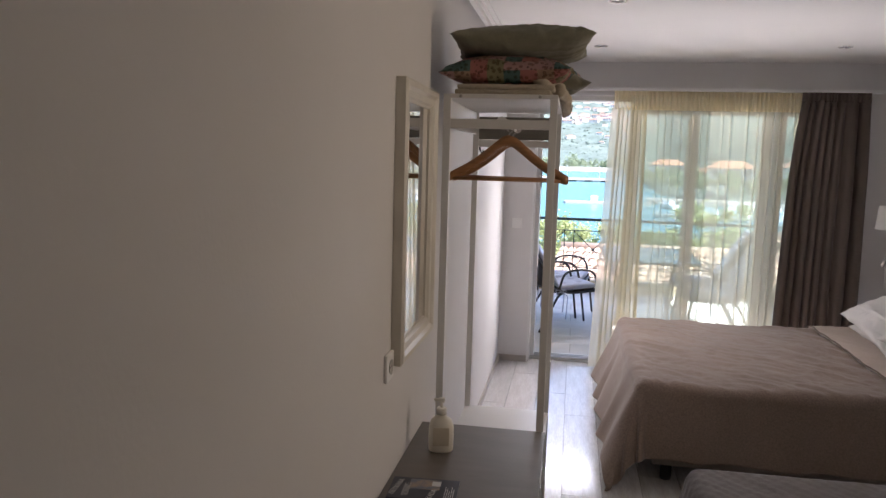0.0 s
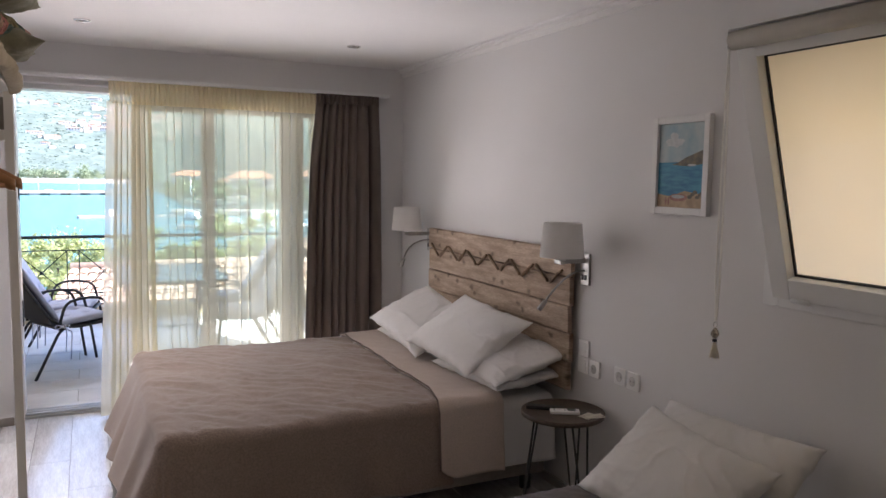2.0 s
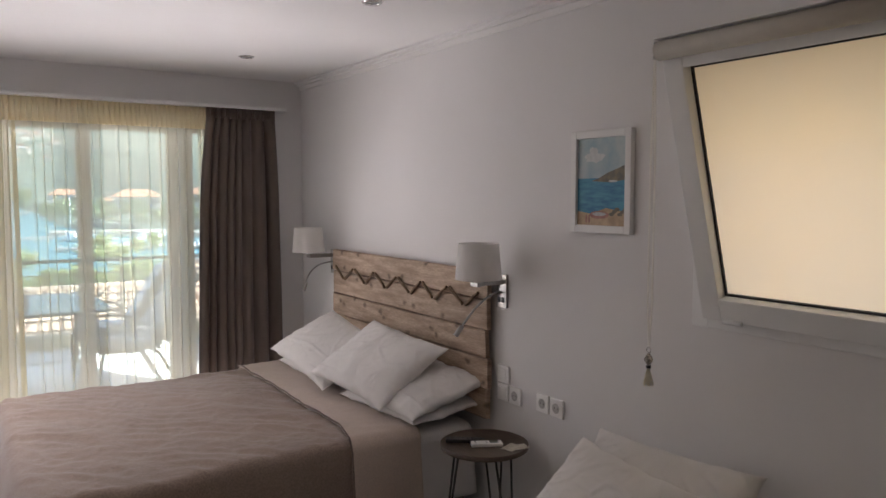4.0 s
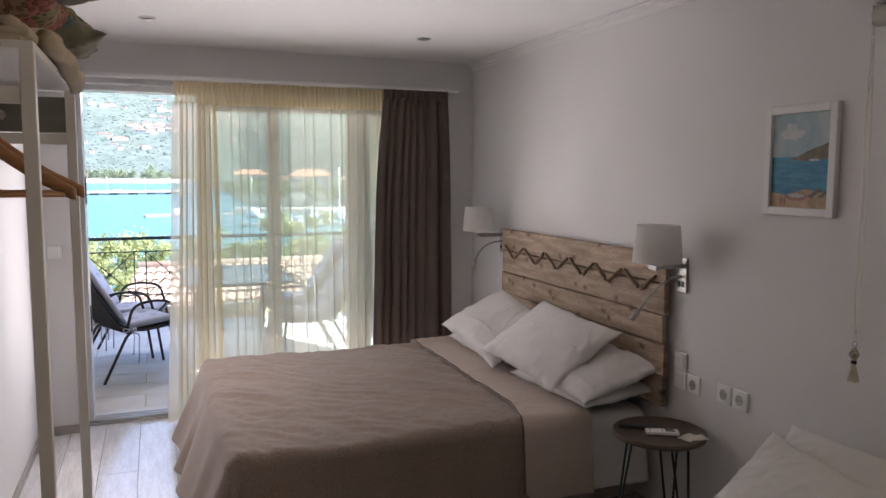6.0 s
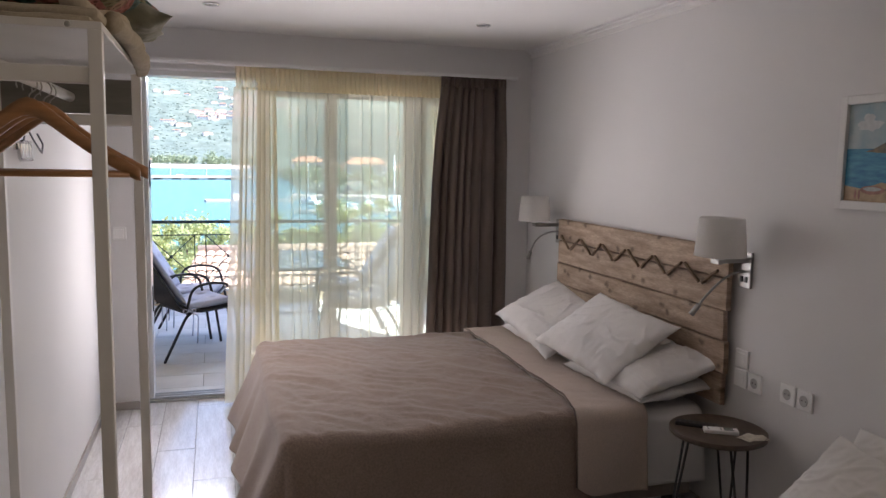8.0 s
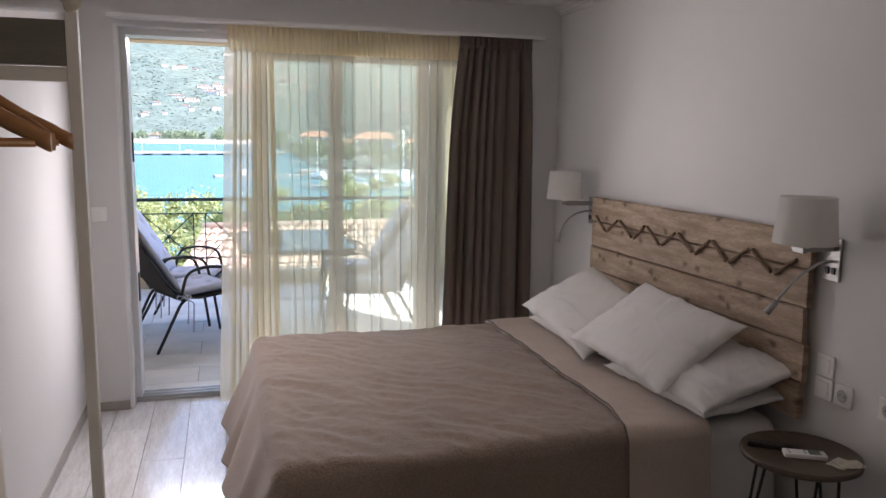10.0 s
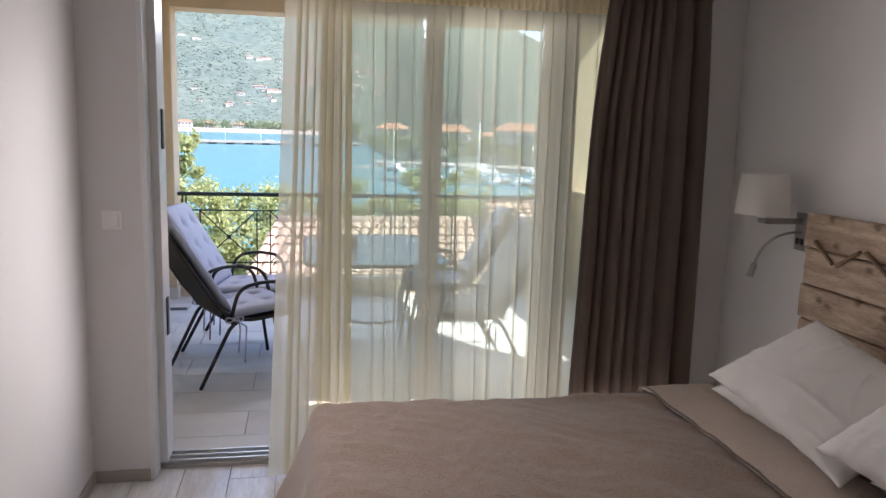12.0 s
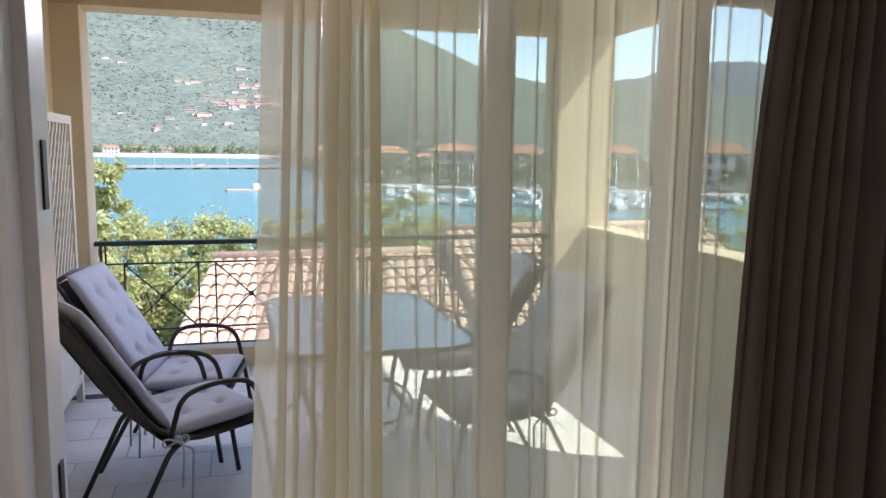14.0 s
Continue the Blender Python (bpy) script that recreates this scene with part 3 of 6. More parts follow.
def cloth(x0, x1, y0, y1, top, left, near, far, right=0.0, nx=90, ny=110, seed=1, thick=0.012, wrinkle=0.008, floor_z=0.015):
    """A spread over a box top; left, near, far and right are the lengths that hang at each side (-x, -y, +y, +x)."""
    bm = bmesh.new()
    R = 0.065
    x0, x1 = x0 + (R if left else 0), x1 - (R if right else 0)
    y0, y1 = y0 + (R if near else 0), y1 - (R if far else 0)
    A = np.linspace(x0 - (left + R if left else 0), x1 + (right + R if right else 0), nx)
    B = np.linspace(y0 - (near + R if near else 0), y1 + (far + R if far else 0), ny)
    rows = []
    for a in A:
        row = []
        for b in B:
            hx = max(0.0, x0 - a) - max(0.0, a - x1)
            hy = max(0.0, y0 - b) - max(0.0, b - y1)
            h = (abs(hx) ** 2.6 + abs(hy) ** 2.6) ** (1 / 2.6)
            px, py, pz = min(max(a, x0), x1), min(max(b, y0), y1), top
            fold = noise.noise(Vector((a * 2.2 + seed, b * 3.0 + a * 1.6, 0.3))) * 1.3 + noise.noise(Vector((a * 7 + b * 6, (a - b) * 3 + seed, 2.0))) * 0.55
            crease = max(0.0, 0.22 - abs(noise.noise(Vector((a * 1.8 + b * 2.2, (a - b) * 0.9 + seed, 5.0))))) * 2.0
            fine_ = abs(noise.noise(Vector(((a + b) * 9 + seed, (a - b) * 3.2, 8.0)))) + 0.6 * abs(noise.noise(Vector((a * 16, b * 13 + seed, 11.0))))
            flat = max(0.0, 1 - h / 0.12)
            pz += wrinkle * (fold * 0.7 + crease - 0.75 * fine_) * flat
            if h > 0:
                hh = math.hypot(hx, hy)
                dx, dy = -hx / hh, -hy / hh
                along = (a * 1.0 if abs(hy) > abs(hx) else b) + math.atan2(hy, hx or 1e-6) * 0.35
                q = min(h, R * math.pi / 2)
                past = h - q
                rip = math.sin(along * 15 + seed + 3.5 * noise.noise(Vector((along * 2, seed, 0)))) * 0.020 * min(1, past / 0.25)
                out = R * math.sin(q / R) + past * (0.07 + 0.30 * max(0.0, hx) / max(h, 1e-6)) + rip + noise.noise(Vector((a * 3, b * 3, seed))) * 0.018 * min(1, h / 0.1)
                px, py = px + dx * out, py + dy * out
                pz = pz - R * (1 - math.cos(q / R)) - past
                if pz < floor_z:
                    extra = floor_z - pz
                    px, py, pz = px + dx * extra * 0.8, py + dy * extra * 0.8, floor_z + 0.004 * rip
            row.append(bm.verts.new((px, py, pz)))
        rows.append(row)
    for r, s in zip(rows, rows[1:]):
        for k in range(ny - 1):
            bm.faces.new((r[k], s[k], s[k + 1], r[k + 1])).smooth = True
    top_faces = list(bm.faces)
    bmesh.ops.recalc_face_normals(bm, faces=top_faces)
    bmesh.ops.solidify(bm, geom=top_faces, thickness=thick)
    return bm


# ---- double bed ----
BT = 0.548
bed = thing("double_bed", "double bed made up with a brown spread turned back to beige", "bed")
part("base", boxes((0.80, 2.58, 5.04, 6.56, 0.09, 0.25), bevel=0.012), mat("bed_base_cloth", (0.33, 0.29, 0.25), 0.9, var=0.12, scale=30), bed, "beige cloth-covered bed base")
for x in (0.88, 2.5):
    for y in (5.10, 6.50):
        part("leg", lathe([(0, 0), (0.028, 0), (0.03, 0.02), (0.03, 0.09), (0, 0.09)], 14, (x, y, 0)), BLACKM, bed)
bm = boxes((0.74, 2.585, 5.01, 6.59, 0.25, BT - 0.03))
bmesh.ops.bevel(bm, geom=list(bm.edges), offset=0.05, segments=4, affect="EDGES")
part("mattress", bm, LINEN, bed, "white sheeted mattress", smooth=True)
part("sheet", cloth(1.9, 2.585, 4.978, 6.622, BT - 0.026, 0.0, 0.30, 0.2, nx=40, seed=6, wrinkle=0.005, thick=0.006), LINEN, bed, "crumpled white sheet tucked round the mattress", smooth=True)
part("bedspread", cloth(0.685, 2.0, 4.955, 6.645, BT, 0.42, 0.36, 0.42, seed=3, wrinkle=0.018, nx=190, ny=230), COVER, bed, "brown woven bedspread", smooth=True)


def slant(bm):
    """The turned-back edge runs further down the bed where it hangs, and its hanging corner is rounded."""
    for v in bm.verts:
        k = max(0.0, 2.27 - v.co.x) / 0.285
        v.co.x -= fold_shift(v.co.y) * k
        low = max(0.0, BT - 0.20 - v.co.z) / 0.13
        v.co.z += 0.05 * min(1.0, low) * max(0.0, k - 0.70) / 0.30 * max(0.0, k - 0.70) / 0.30
    return bm


def fold_shift(y):
    return 0.06 * min(1.0, max(0.0, (5.20 - y) / 0.25))


flap = slant(cloth(1.985, 2.27, 4.938, 6.662, BT + 0.018, 0.0, 0.345, 0.3, nx=50, ny=200, seed=3, wrinkle=0.010, thick=0.010))
seam = [v.co + Vector((-0.002, -0.002, 0.001)) for v in list(flap.verts)[:200]]
part("turned_back_edge", flap, COVER_BACK, bed, "beige reverse of the spread turned back", smooth=True)
part("piping", tube(seam, 0.004, 6), mat("dark_piping", (0.20, 0.15, 0.125), 0.8), bed, "dark corded seam")

pillow("pillow", "soft white bed pillow leaning on the bed's head", 0.63, 0.45, 0.14, basis((2.295, 5.99, 0.748), (0.051, -0.592, -0.12), (0.39, -0.053, 0.174)), LINEN, 1, "bed pillows")
pillow("pillow", "soft white bed pillow leaning in front of the others", 0.66, 0.46, 0.13, basis((2.31, 5.435, 0.772), (0.061, -0.637, -0.055), (0.376, 0.045, 0.236)), LINEN, 2, "bed pillows")
pillow("pillow", "white bed pillow lying on another by the headboard", 0.72, 0.47, 0.125, basis((2.405, 5.275, 0.685), (0.06, -0.99, -0.03), (0.36, 0.05, 0.095)), LINEN, 3, "bed pillows")
pillow("pillow", "white bed pillow lying against the wooden headboard", 0.66, 0.42, 0.13, basis((2.38, 6.12, 0.628), (0.0, -0.74, 0), (0.46, 0.02, 0.05)), LINEN, 4, "bed pillows")
pillow("pillow", "white bed pillow lying at the bottom of the pile", 0.68, 0.42, 0.09, basis((2.41, 5.28, 0.603), (0.06, -0.98, 0), (0.98, 0.06, 0.08)), LINEN, 7, "bed pillows")

# ---- headboard: rough boards with a zigzag of twigs ----
hb = thing("headboard", "rough weathered pine board headboard with a twig zigzag", "headboard")
EDGES = [1.262, 1.125, 0.98, 0.845, 0.70, 0.555]


def rough_board(y0, y1, z0, z1, x0, x1, seed):
    """A plank whose ends and edges are worn uneven."""
    bm = bmesh.new()
    n = 40
    rings = []
    for i in range(n + 1):
        f = i / n
        y = y0 + (y1 - y0) * f
        ya = y + (noise.noise(Vector((seed, 3.3, 0))) * 0.012 if i in (0, n) else 0)
        up = noise.noise(Vector((y * 4, seed * 5.0, 1))) * 0.0022
        lo = noise.noise(Vector((y * 4, seed * 5.0, 7))) * 0.0022
        sect = [(x1, z0 + 0.001), (x0 + 0.006, z0 + 0.003 + lo), (x0, z0 + 0.009 + lo), (x0, (z0 + z1) / 2), (x0, z1 - 0.009 + up), (x0 + 0.006, z1 - 0.003 + up), (x1, z1 - 0.001)]
        if i in (0, n):
            s = 1 if i == 0 else -1
            ring = [bm.verts.new((x + (0.004 if x == x0 else 0), ya + s * (0.006 + 0.012 * noise.noise(Vector((z * 30, seed, s)))), z)) for x, z in sect]
        else:
            ring = [bm.verts.new((x + noise.noise(Vector((y * 6, z * 20, seed))) * 0.0015, ya, z)) for x, z in sect]
        rings.append(ring)
    for a, b in zip(rings, rings[1:]):
        for k in range(6):
            bm.faces.new((a[k], a[k + 1], b[k + 1], b[k]))
        bm.faces.new((a[6], a[0], b[0], b[6]))
    bm.faces.new(rings[0][::-1])
    bm.faces.new(rings[-1])
    return bm


for i, (zt, zb) in enumerate(zip(EDGES, EDGES[1:])):
    part("board", rough_board(4.885 + 0.008 * (i % 3), 6.585 - 0.007 * (i % 2), zb, zt, 2.598, 2.628, i + 1), PINE, hb)
for y in (5.2, 6.25):
    part("batten", boxes((2.628, 2.654, y - 0.04, y + 0.04, 0.56, 1.25)), PINE, hb)
ZIG = [6.515, 6.385, 6.25, 6.10, 5.985, 5.843, 5.715, 5.572, 5.455, 5.336, 5.20, 5.063, 4.935]
for i, (a, b) in enumerate(zip(ZIG, ZIG[1:])):
    za, zb = (1.165, 1.078) if i % 2 == 0 else (1.078, 1.165)
    pts = []
    for k in range(8):
        f = 0.09 + 0.82 * k / 7
        pts.append((2.587 + noise.noise(Vector((i, f * 3, 0))) * 0.002, a + (b - a) * f + noise.noise(Vector((i * 3.0, f * 4, 2))) * 0.004, za + (zb - za) * f + noise.noise(Vector((i * 2.0, f * 4, 4))) * 0.004))
    part("twig", tube(pts, 0.0085, 8, r_end=0.0068), TWIG, hb, "brown twig")


# ---- wall lamps ----
def wall_lamp(y, yp):
    lamp = thing("wall_lamp", "wall lamp with white drum shade and bendy reading light", "wall lamp", pose(XR, yp, 1.175), group="wall lamps by the bed")
    part("wall_plate", boxes((-0.014, -0.001, -0.037, 0.037, -0.08, 0.075), bevel=0.003), METAL, lamp, "square brushed nickel plate")
    for dy in (-0.014, 0.014):
        part("rocker_switch", boxes((-0.019, -0.014, dy - 0.008, dy + 0.008, -0.055, -0.030), bevel=0.002), PLASTIC_K, lamp, "small black rocker")
    d = y - yp
    part("arm", boxes((-0.175, -0.014, -0.008, 0.008, 0.028, 0.052), (-0.183, -0.165, d - 0.008 if d < 0 else -0.008, 0.008 if d < 0 else d + 0.008, 0.03, 0.05), bevel=0.002), METAL, lamp)
    sh = lathe([(0.105, 0.065), (0.091, 0.225), (0.089, 0.225), (0.103, 0.065)], 40, (-0.172, d, 0))
    part("shade", sh, SHADE, lamp, "white fabric drum shade")
    part("bulb_holder", lathe([(0, 0.05), (0.02, 0.05), (0.02, 0.12), (0.014, 0.13), (0.022, 0.15), (0.022, 0.17), (0, 0.185)], 16, (-0.172, d, 0)), PLASTIC_W, lamp)
    if yp < 6:
        c0, c1, c2 = Vector((-0.014, 0, -0.01)), Vector((-0.11, 0.0, 0.0)), Vector((-0.215, 0.03, -0.155))
        neck = [tuple(c0.lerp(c1, f).lerp(c1.lerp(c2, f), f)) for f in np.linspace(0, 1, 16)]
    else:
        neck = [(-0.014 - 0.20 * math.sin(f * 1.35), 0.0, -0.005 - 0.155 * (1 - math.cos(f * 1.45)) ** 1.2) for f in np.linspace(0, 1, 16)]
    part("gooseneck", tube(neck, 0.0055, 8), METAL, lamp)
    e, q = Vector(neck[-1]), (Vector(neck[-1]) - Vector(neck[-3])).normalized()
    part("reading_light", tube([e - q * 0.005, e + q * 0.02, e + q * 0.05], 0.011, 12, r_end=0.0125), METAL, lamp, "small nickel spot head")
    return lamp


wall_lamp(6.70, 6.665)
wall_lamp(4.80, 4.838)


# ---- sockets and switches ----
# White plastic greyed: the shade inside the recess is put into the colour.
WELL_SHADE = mat("socket_well", (0.52, 0.51, 0.49), 0.5, var=0.05)


def plate(name, label, y, z, m, kind):
    p = thing(name, label, "socket" if kind == "socket" else "switch", m @ pose(0, 0, 0), group="white wall plates")
    part("faceplate", boxes((-0.040, 0.040, -0.011, -0.0005, -0.040, 0.040), bevel=0.004), PLASTIC_W, p)
    if kind == "socket":
        part("well", lathe([(0.020, 0.0115), (0.022, 0.0135), (0.018, 0.0125), (0.017, 0.0118), (0, 0.0117)], 24), WELL_SHADE, p).matrix_local = pose(0, 0, 0, 90, 0, 0)
        for s in (-1, 1):
            part("pin_hole", moved(lathe([(0, 0.0119), (0.0028, 0.0119), (0.0028, 0.0125), (0, 0.0125)], 10), pose(0, 0, 0, 90) @ pose(s * 0.0095, 0, 0)), PLASTIC_K, p)
    else:
        part("rocker", boxes((-0.026, 0.026, -0.0155, -0.0112, -0.026, 0.026), bevel=0.003), PLASTIC_W, p)
    return p


for y, z, k in ((4.828, 0.785, "switch"), (4.828, 0.700, "switch"), (4.738, 0.700, "socket"), (4.548, 0.711, "socket"), (4.458, 0.711, "socket")):
    plate("wall_socket" if k == "socket" else "light_switch", "white plastic wall socket by the bed" if k == "socket" else "white plastic light switch by the bed", y, z, pose(XR, y, z, 0, 0, -90), k)
plate("light_switch", "white plastic light switch beside the balcony door", 0, 0, pose(-0.10, YW, 1.136), "switch")
plate("wall_socket", "white plastic socket on the wall under the mirror", 0, 0, pose(XN, 3.205, 1.045, 0, 0, 90), "socket")

# ---- painting of a bay ----
pic = thing("framed_painting", "small seaside painting in a white frame", "picture")
PY0, PY1, PZ0, PZ1 = 4.052, 4.372, 1.467, 1.866
fw = 0.03
part("frame", boxes((XR - 0.026, XR - 0.002, PY0, PY0 + fw, PZ0, PZ1), (XR - 0.026, XR - 0.002, PY1 - fw, PY1, PZ0, PZ1), (XR - 0.026, XR - 0.002, PY0 + fw, PY1 - fw, PZ0, PZ0 + fw), (XR - 0.026, XR - 0.002, PY0 + fw, PY1 - fw, PZ1 - fw, PZ1), bevel=0.004), WHITE, pic, "white wooden frame")


def paint_area(name, pts, material, dx):
    """A flat patch of paint on the canvas; points go from 0 to 1 across (from the +y end) and up."""
    bm = bmesh.new()
    vs = [bm.verts.new((XR - 0.012 - dx, PY1 - fw - (PY1 - PY0 - 2 * fw) * u, PZ0 + fw + (PZ1 - PZ0 - 2 * fw) * v)) for u, v in pts]
    f = bm.faces.new(vs)
    r = bmesh.ops.extrude_face_region(bm, geom=[f])
    bmesh.ops.translate(bm, vec=(0.0006, 0, 0), verts=[v for v in r["geom"] if isinstance(v, bmesh.types.BMVert)])
    return part(name, bm, material, pic)


def blob(cx, cy, rx, ry, n=18, rough=0.15, seed=0):
    return [(cx + rx * math.cos(a) * (1 + rough * noise.noise(Vector((math.cos(a) * 2, math.sin(a) * 2, seed)))), cy + ry * math.sin(a) * (1 + rough * noise.noise(Vector((math.cos(a) * 2, math.sin(a) * 2, seed + 5))))) for a in np.linspace(0, math.tau, n, endpoint=False)]


paint_area("sky_paint", [(0, 0.5), (1, 0.5), (1, 1), (0, 1)], mat("paint_sky", (0.30, 0.42, 0.48), 0.6, color2=(0.45, 0.52, 0.52), scale=14), 0.0)
paint_area("sea_paint", [(0, 0.13), (1, 0.13), (1, 0.54), (0, 0.54)], mat("paint_sea", (0.03, 0.17, 0.32), 0.55, color2=(0.07, 0.30, 0.42), scale=18, stretch=(1, 1, 5)), 0.001)
paint_area("beach_paint", [(0, 0), (1, 0), (1, 0.16), (0.6, 0.2), (0.3, 0.13), (0, 0.16)], mat("paint_sand", (0.52, 0.38, 0.24), 0.6, var=0.3, scale=30), 0.002)
paint_area("hill_paint", [(0.3, 0.51), (0.45, 0.54), (0.62, 0.6), (0.8, 0.64), (1, 0.69), (1, 0.52), (0.7, 0.49)], mat("paint_hill", (0.13, 0.13, 0.11), 0.6, color2=(0.24, 0.20, 0.13), scale=40), 0.002)
paint_area("cloud_paint", blob(0.35, 0.78, 0.20, 0.055, rough=0.5, seed=2), mat("paint_cloud", (0.62, 0.64, 0.63), 0.6, var=0.15, scale=40), 0.001)
paint_area("cloud_paint", blob(0.33, 0.85, 0.09, 0.045, rough=0.5, seed=3), MATS["paint_cloud"], 0.0015)
paint_area("village_paint", blob(0.74, 0.505, 0.09, 0.012, seed=4), MATS["paint_cloud"], 0.003)
paint_area("boat_paint", blob(0.47, 0.12, 0.20, 0.045, rough=0.1, seed=5), mat("paint_boat", (0.42, 0.22, 0.18), 0.6, var=0.3, scale=60), 0.003)
paint_area("boat_paint", blob(0.47, 0.13, 0.14, 0.022, rough=0.1, seed=6), mat("paint_boat_inside", (0.5, 0.52, 0.5), 0.6, var=0.3, scale=60), 0.004)
for i in range(6):
    paint_area("rock_paint", blob(0.72 + 0.055 * i, 0.13 + 0.028 * (i % 3), 0.05, 0.02, rough=0.5, seed=10 + i), MATS["paint_hill"], 0.003 + 0.0002 * i)
for i in range(2):
    paint_area("figure_paint", blob(0.2 + 0.06 * i, 0.07, 0.02, 0.05, seed=20 + i), MATS["paint_boat"], 0.003)

# ---- roller blind on the sash ----
rb = thing("roller_blind", "grey roller blind tube rolled up on the window sash", "blind")
q = TILTM @ Vector((-0.042, 0, SH - 0.012))
part("tube", tube([(q.x, SY0 - 0.03, q.z), (q.x, SY1 - 0.016, q.z)], 0.030, 20), BLIND, rb)
part("bracket", boxes((q.x - 0.026, q.x + 0.026, SY1 - 0.016, SY1 - 0.012, q.z - 0.026, q.z + 0.026), bevel=0.001), PVC, rb)
part("bracket", boxes((q.x - 0.03, q.x + 0.05, SY0, SY1 - 0.016, q.z + 0.031, q.z + 0.036), bevel=0.001), PVC, rb, "white top rail")
bm = bmesh.new()
cx, cy = q.x - 0.005, SY1 - 0.004
for s in (-1, 1):
    for i in range(120):
        z = q.z - 0.02 - i * 0.0075
        gap = 0.0015 + 0.007 * min(1, i / 40) if i < 100 else 0.0085 * (120 - i) / 20 + 0.001
        r = bmesh.ops.create_icosphere(bm, subdivisions=1, radius=0.0040)
        bmesh.ops.translate(bm, vec=(cx, cy + s * gap, z), verts=r["verts"])
chain = part("chain", bm, BEADS, rb, "white bead chain")
chain["kind"] = "stuff"
zc = q.z - 0.02 - 120 * 0.0075
part("ring", tube([(cx, cy + 0.008 * math.cos(a), zc - 0.008 + 0.008 * math.sin(a)) for a in np.linspace(0, math.tau, 16, endpoint=False)], 0.0014, 6, closed=True), CHROME, rb)
part("weight", lathe([(0, 0), (0.006, 0.001), (0.013, 0.012), (0.014, 0.018), (0.008, 0.03), (0.004, 0.036), (0, 0.037)], 16, (cx, cy, zc - 0.055)), mat("patterned_bead", (0.55, 0.5, 0.42), 0.4, color2=(0.12, 0.1, 0.09), scale=120), rb, "patterned bead")
part("knot", lathe([(0, 0), (0.008, 0), (0.008, 0.008), (0, 0.008)], 12, (cx, cy, zc - 0.066)), PLASTIC_K, rb)
bm = bmesh.new()
for i in range(60):
    a, r = random.uniform(0, math.tau), random.uniform(0, 0.007)
    x, y = r * math.cos(a), r * math.sin(a)
    tube_into(bm, [(cx + x * 0.5, cy + y * 0.5, zc - 0.066), (cx + x * 1.6, cy + y * 1.6, zc - 0.09), (cx + x * 2.6, cy + y * 2.6, zc - 0.125 + random.uniform(0, 0.014))], 0.0009, 3)
part("tassel", bm, mat("tassel_thread", (0.86, 0.79, 0.63), 0.8), rb, "cream thread tassel")["kind"] = "stuff"

# ---- single bed ----
b2 = thing("single_bed", "single bed with a quilted taupe bedspread", "bed")
part("base", boxes((0.87, 2.62, 3.13, 4.02, 0.09, 0.24), bevel=0.012), MATS["bed_base_cloth"], b2)
for x in (0.95, 2.5):
    for y in (3.2, 3.95):
        part("leg", lathe([(0, 0), (0.028, 0), (0.03, 0.02), (0.03, 0.09), (0, 0.09)], 14, (x, y, 0)), BLACKM, b2)
bm = boxes((0.83, 2.63, 3.10, 4.05, 0.24, 0.475))
bmesh.ops.bevel(bm, geom=list(bm.edges), offset=0.05, segments=4, affect="EDGES")
part("mattress", bm, LINEN, b2, smooth=True)


def quilting(bm):
    """Rows of small stitched diamonds."""
    bm.normal_update()
    for v in bm.verts:
        s = abs(math.sin(v.co.x * 55 + v.co.y * 55) * math.sin(v.co.x * 55 - v.co.y * 55)) ** 0.5
        v.co += v.normal * 0.004 * (s - 0.6)
    return bm


part("bedspread", quilting(cloth(0.80, 2.2, 3.06, 4.085, 0.497, 0.33, 0.3, 0.30, nx=190, ny=170, seed=8, wrinkle=0.006)), QUILT, b2, "quilted dark taupe bedspread", smooth=True)
part("sheet", cloth(2.15, 2.63, 3.08, 4.065, 0.486, 0.0, 0.22, 0.2, nx=24, ny=60, seed=9, wrinkle=0.006, thick=0.006), LINEN, b2, "white sheet", smooth=True)
pillow("pillow", "white pillow propped against the wall", 0.62, 0.42, 0.13, basis((2.36, 3.70, 0.625), (0.137, -0.99, -0.009), (0.722, 0.094, 0.686)), LINEN, 5, "single bed pillows")
pillow("pillow", "white pillow leaning in front on the single bed", 0.58, 0.41, 0.13, basis((2.20, 3.715, 0.612), (0.014, -0.996, -0.093), (0.767, -0.049, 0.639)), LINEN, 6, "single bed pillows")

# ---- bedside table ----
tb = thing("bedside_table", "small round dark wood table on black hairpin legs", "side table", pose(2.435, 4.685, 0))
TZ = 0.535
part("tabletop", lathe([(0, TZ - 0.02), (0.183, TZ - 0.02), (0.193, TZ - 0.014), (0.193, TZ + 0.002), (0.189, TZ + 0.004), (0.181, TZ), (0, TZ)], 48), DARKWOOD, tb)
for a in (35, 155, 275):
    ca, sa = math.cos(radians(a)), math.sin(radians(a))
    top, foot = 0.12, 0.185
    w = 0.045
    part("leg", tube([(ca * top - sa * w, sa * top + ca * w, TZ - 0.02), (ca * foot - sa * 0.006, sa * foot + ca * 0.006, 0.012), (ca * foot, sa * foot, 0.004), (ca * foot + sa * 0.006, sa * foot - ca * 0.006, 0.012), (ca * top + sa * w, sa * top - ca * w, TZ - 0.02)], 0.0052, 8), BLACKM, tb, "bent black steel hairpin leg")


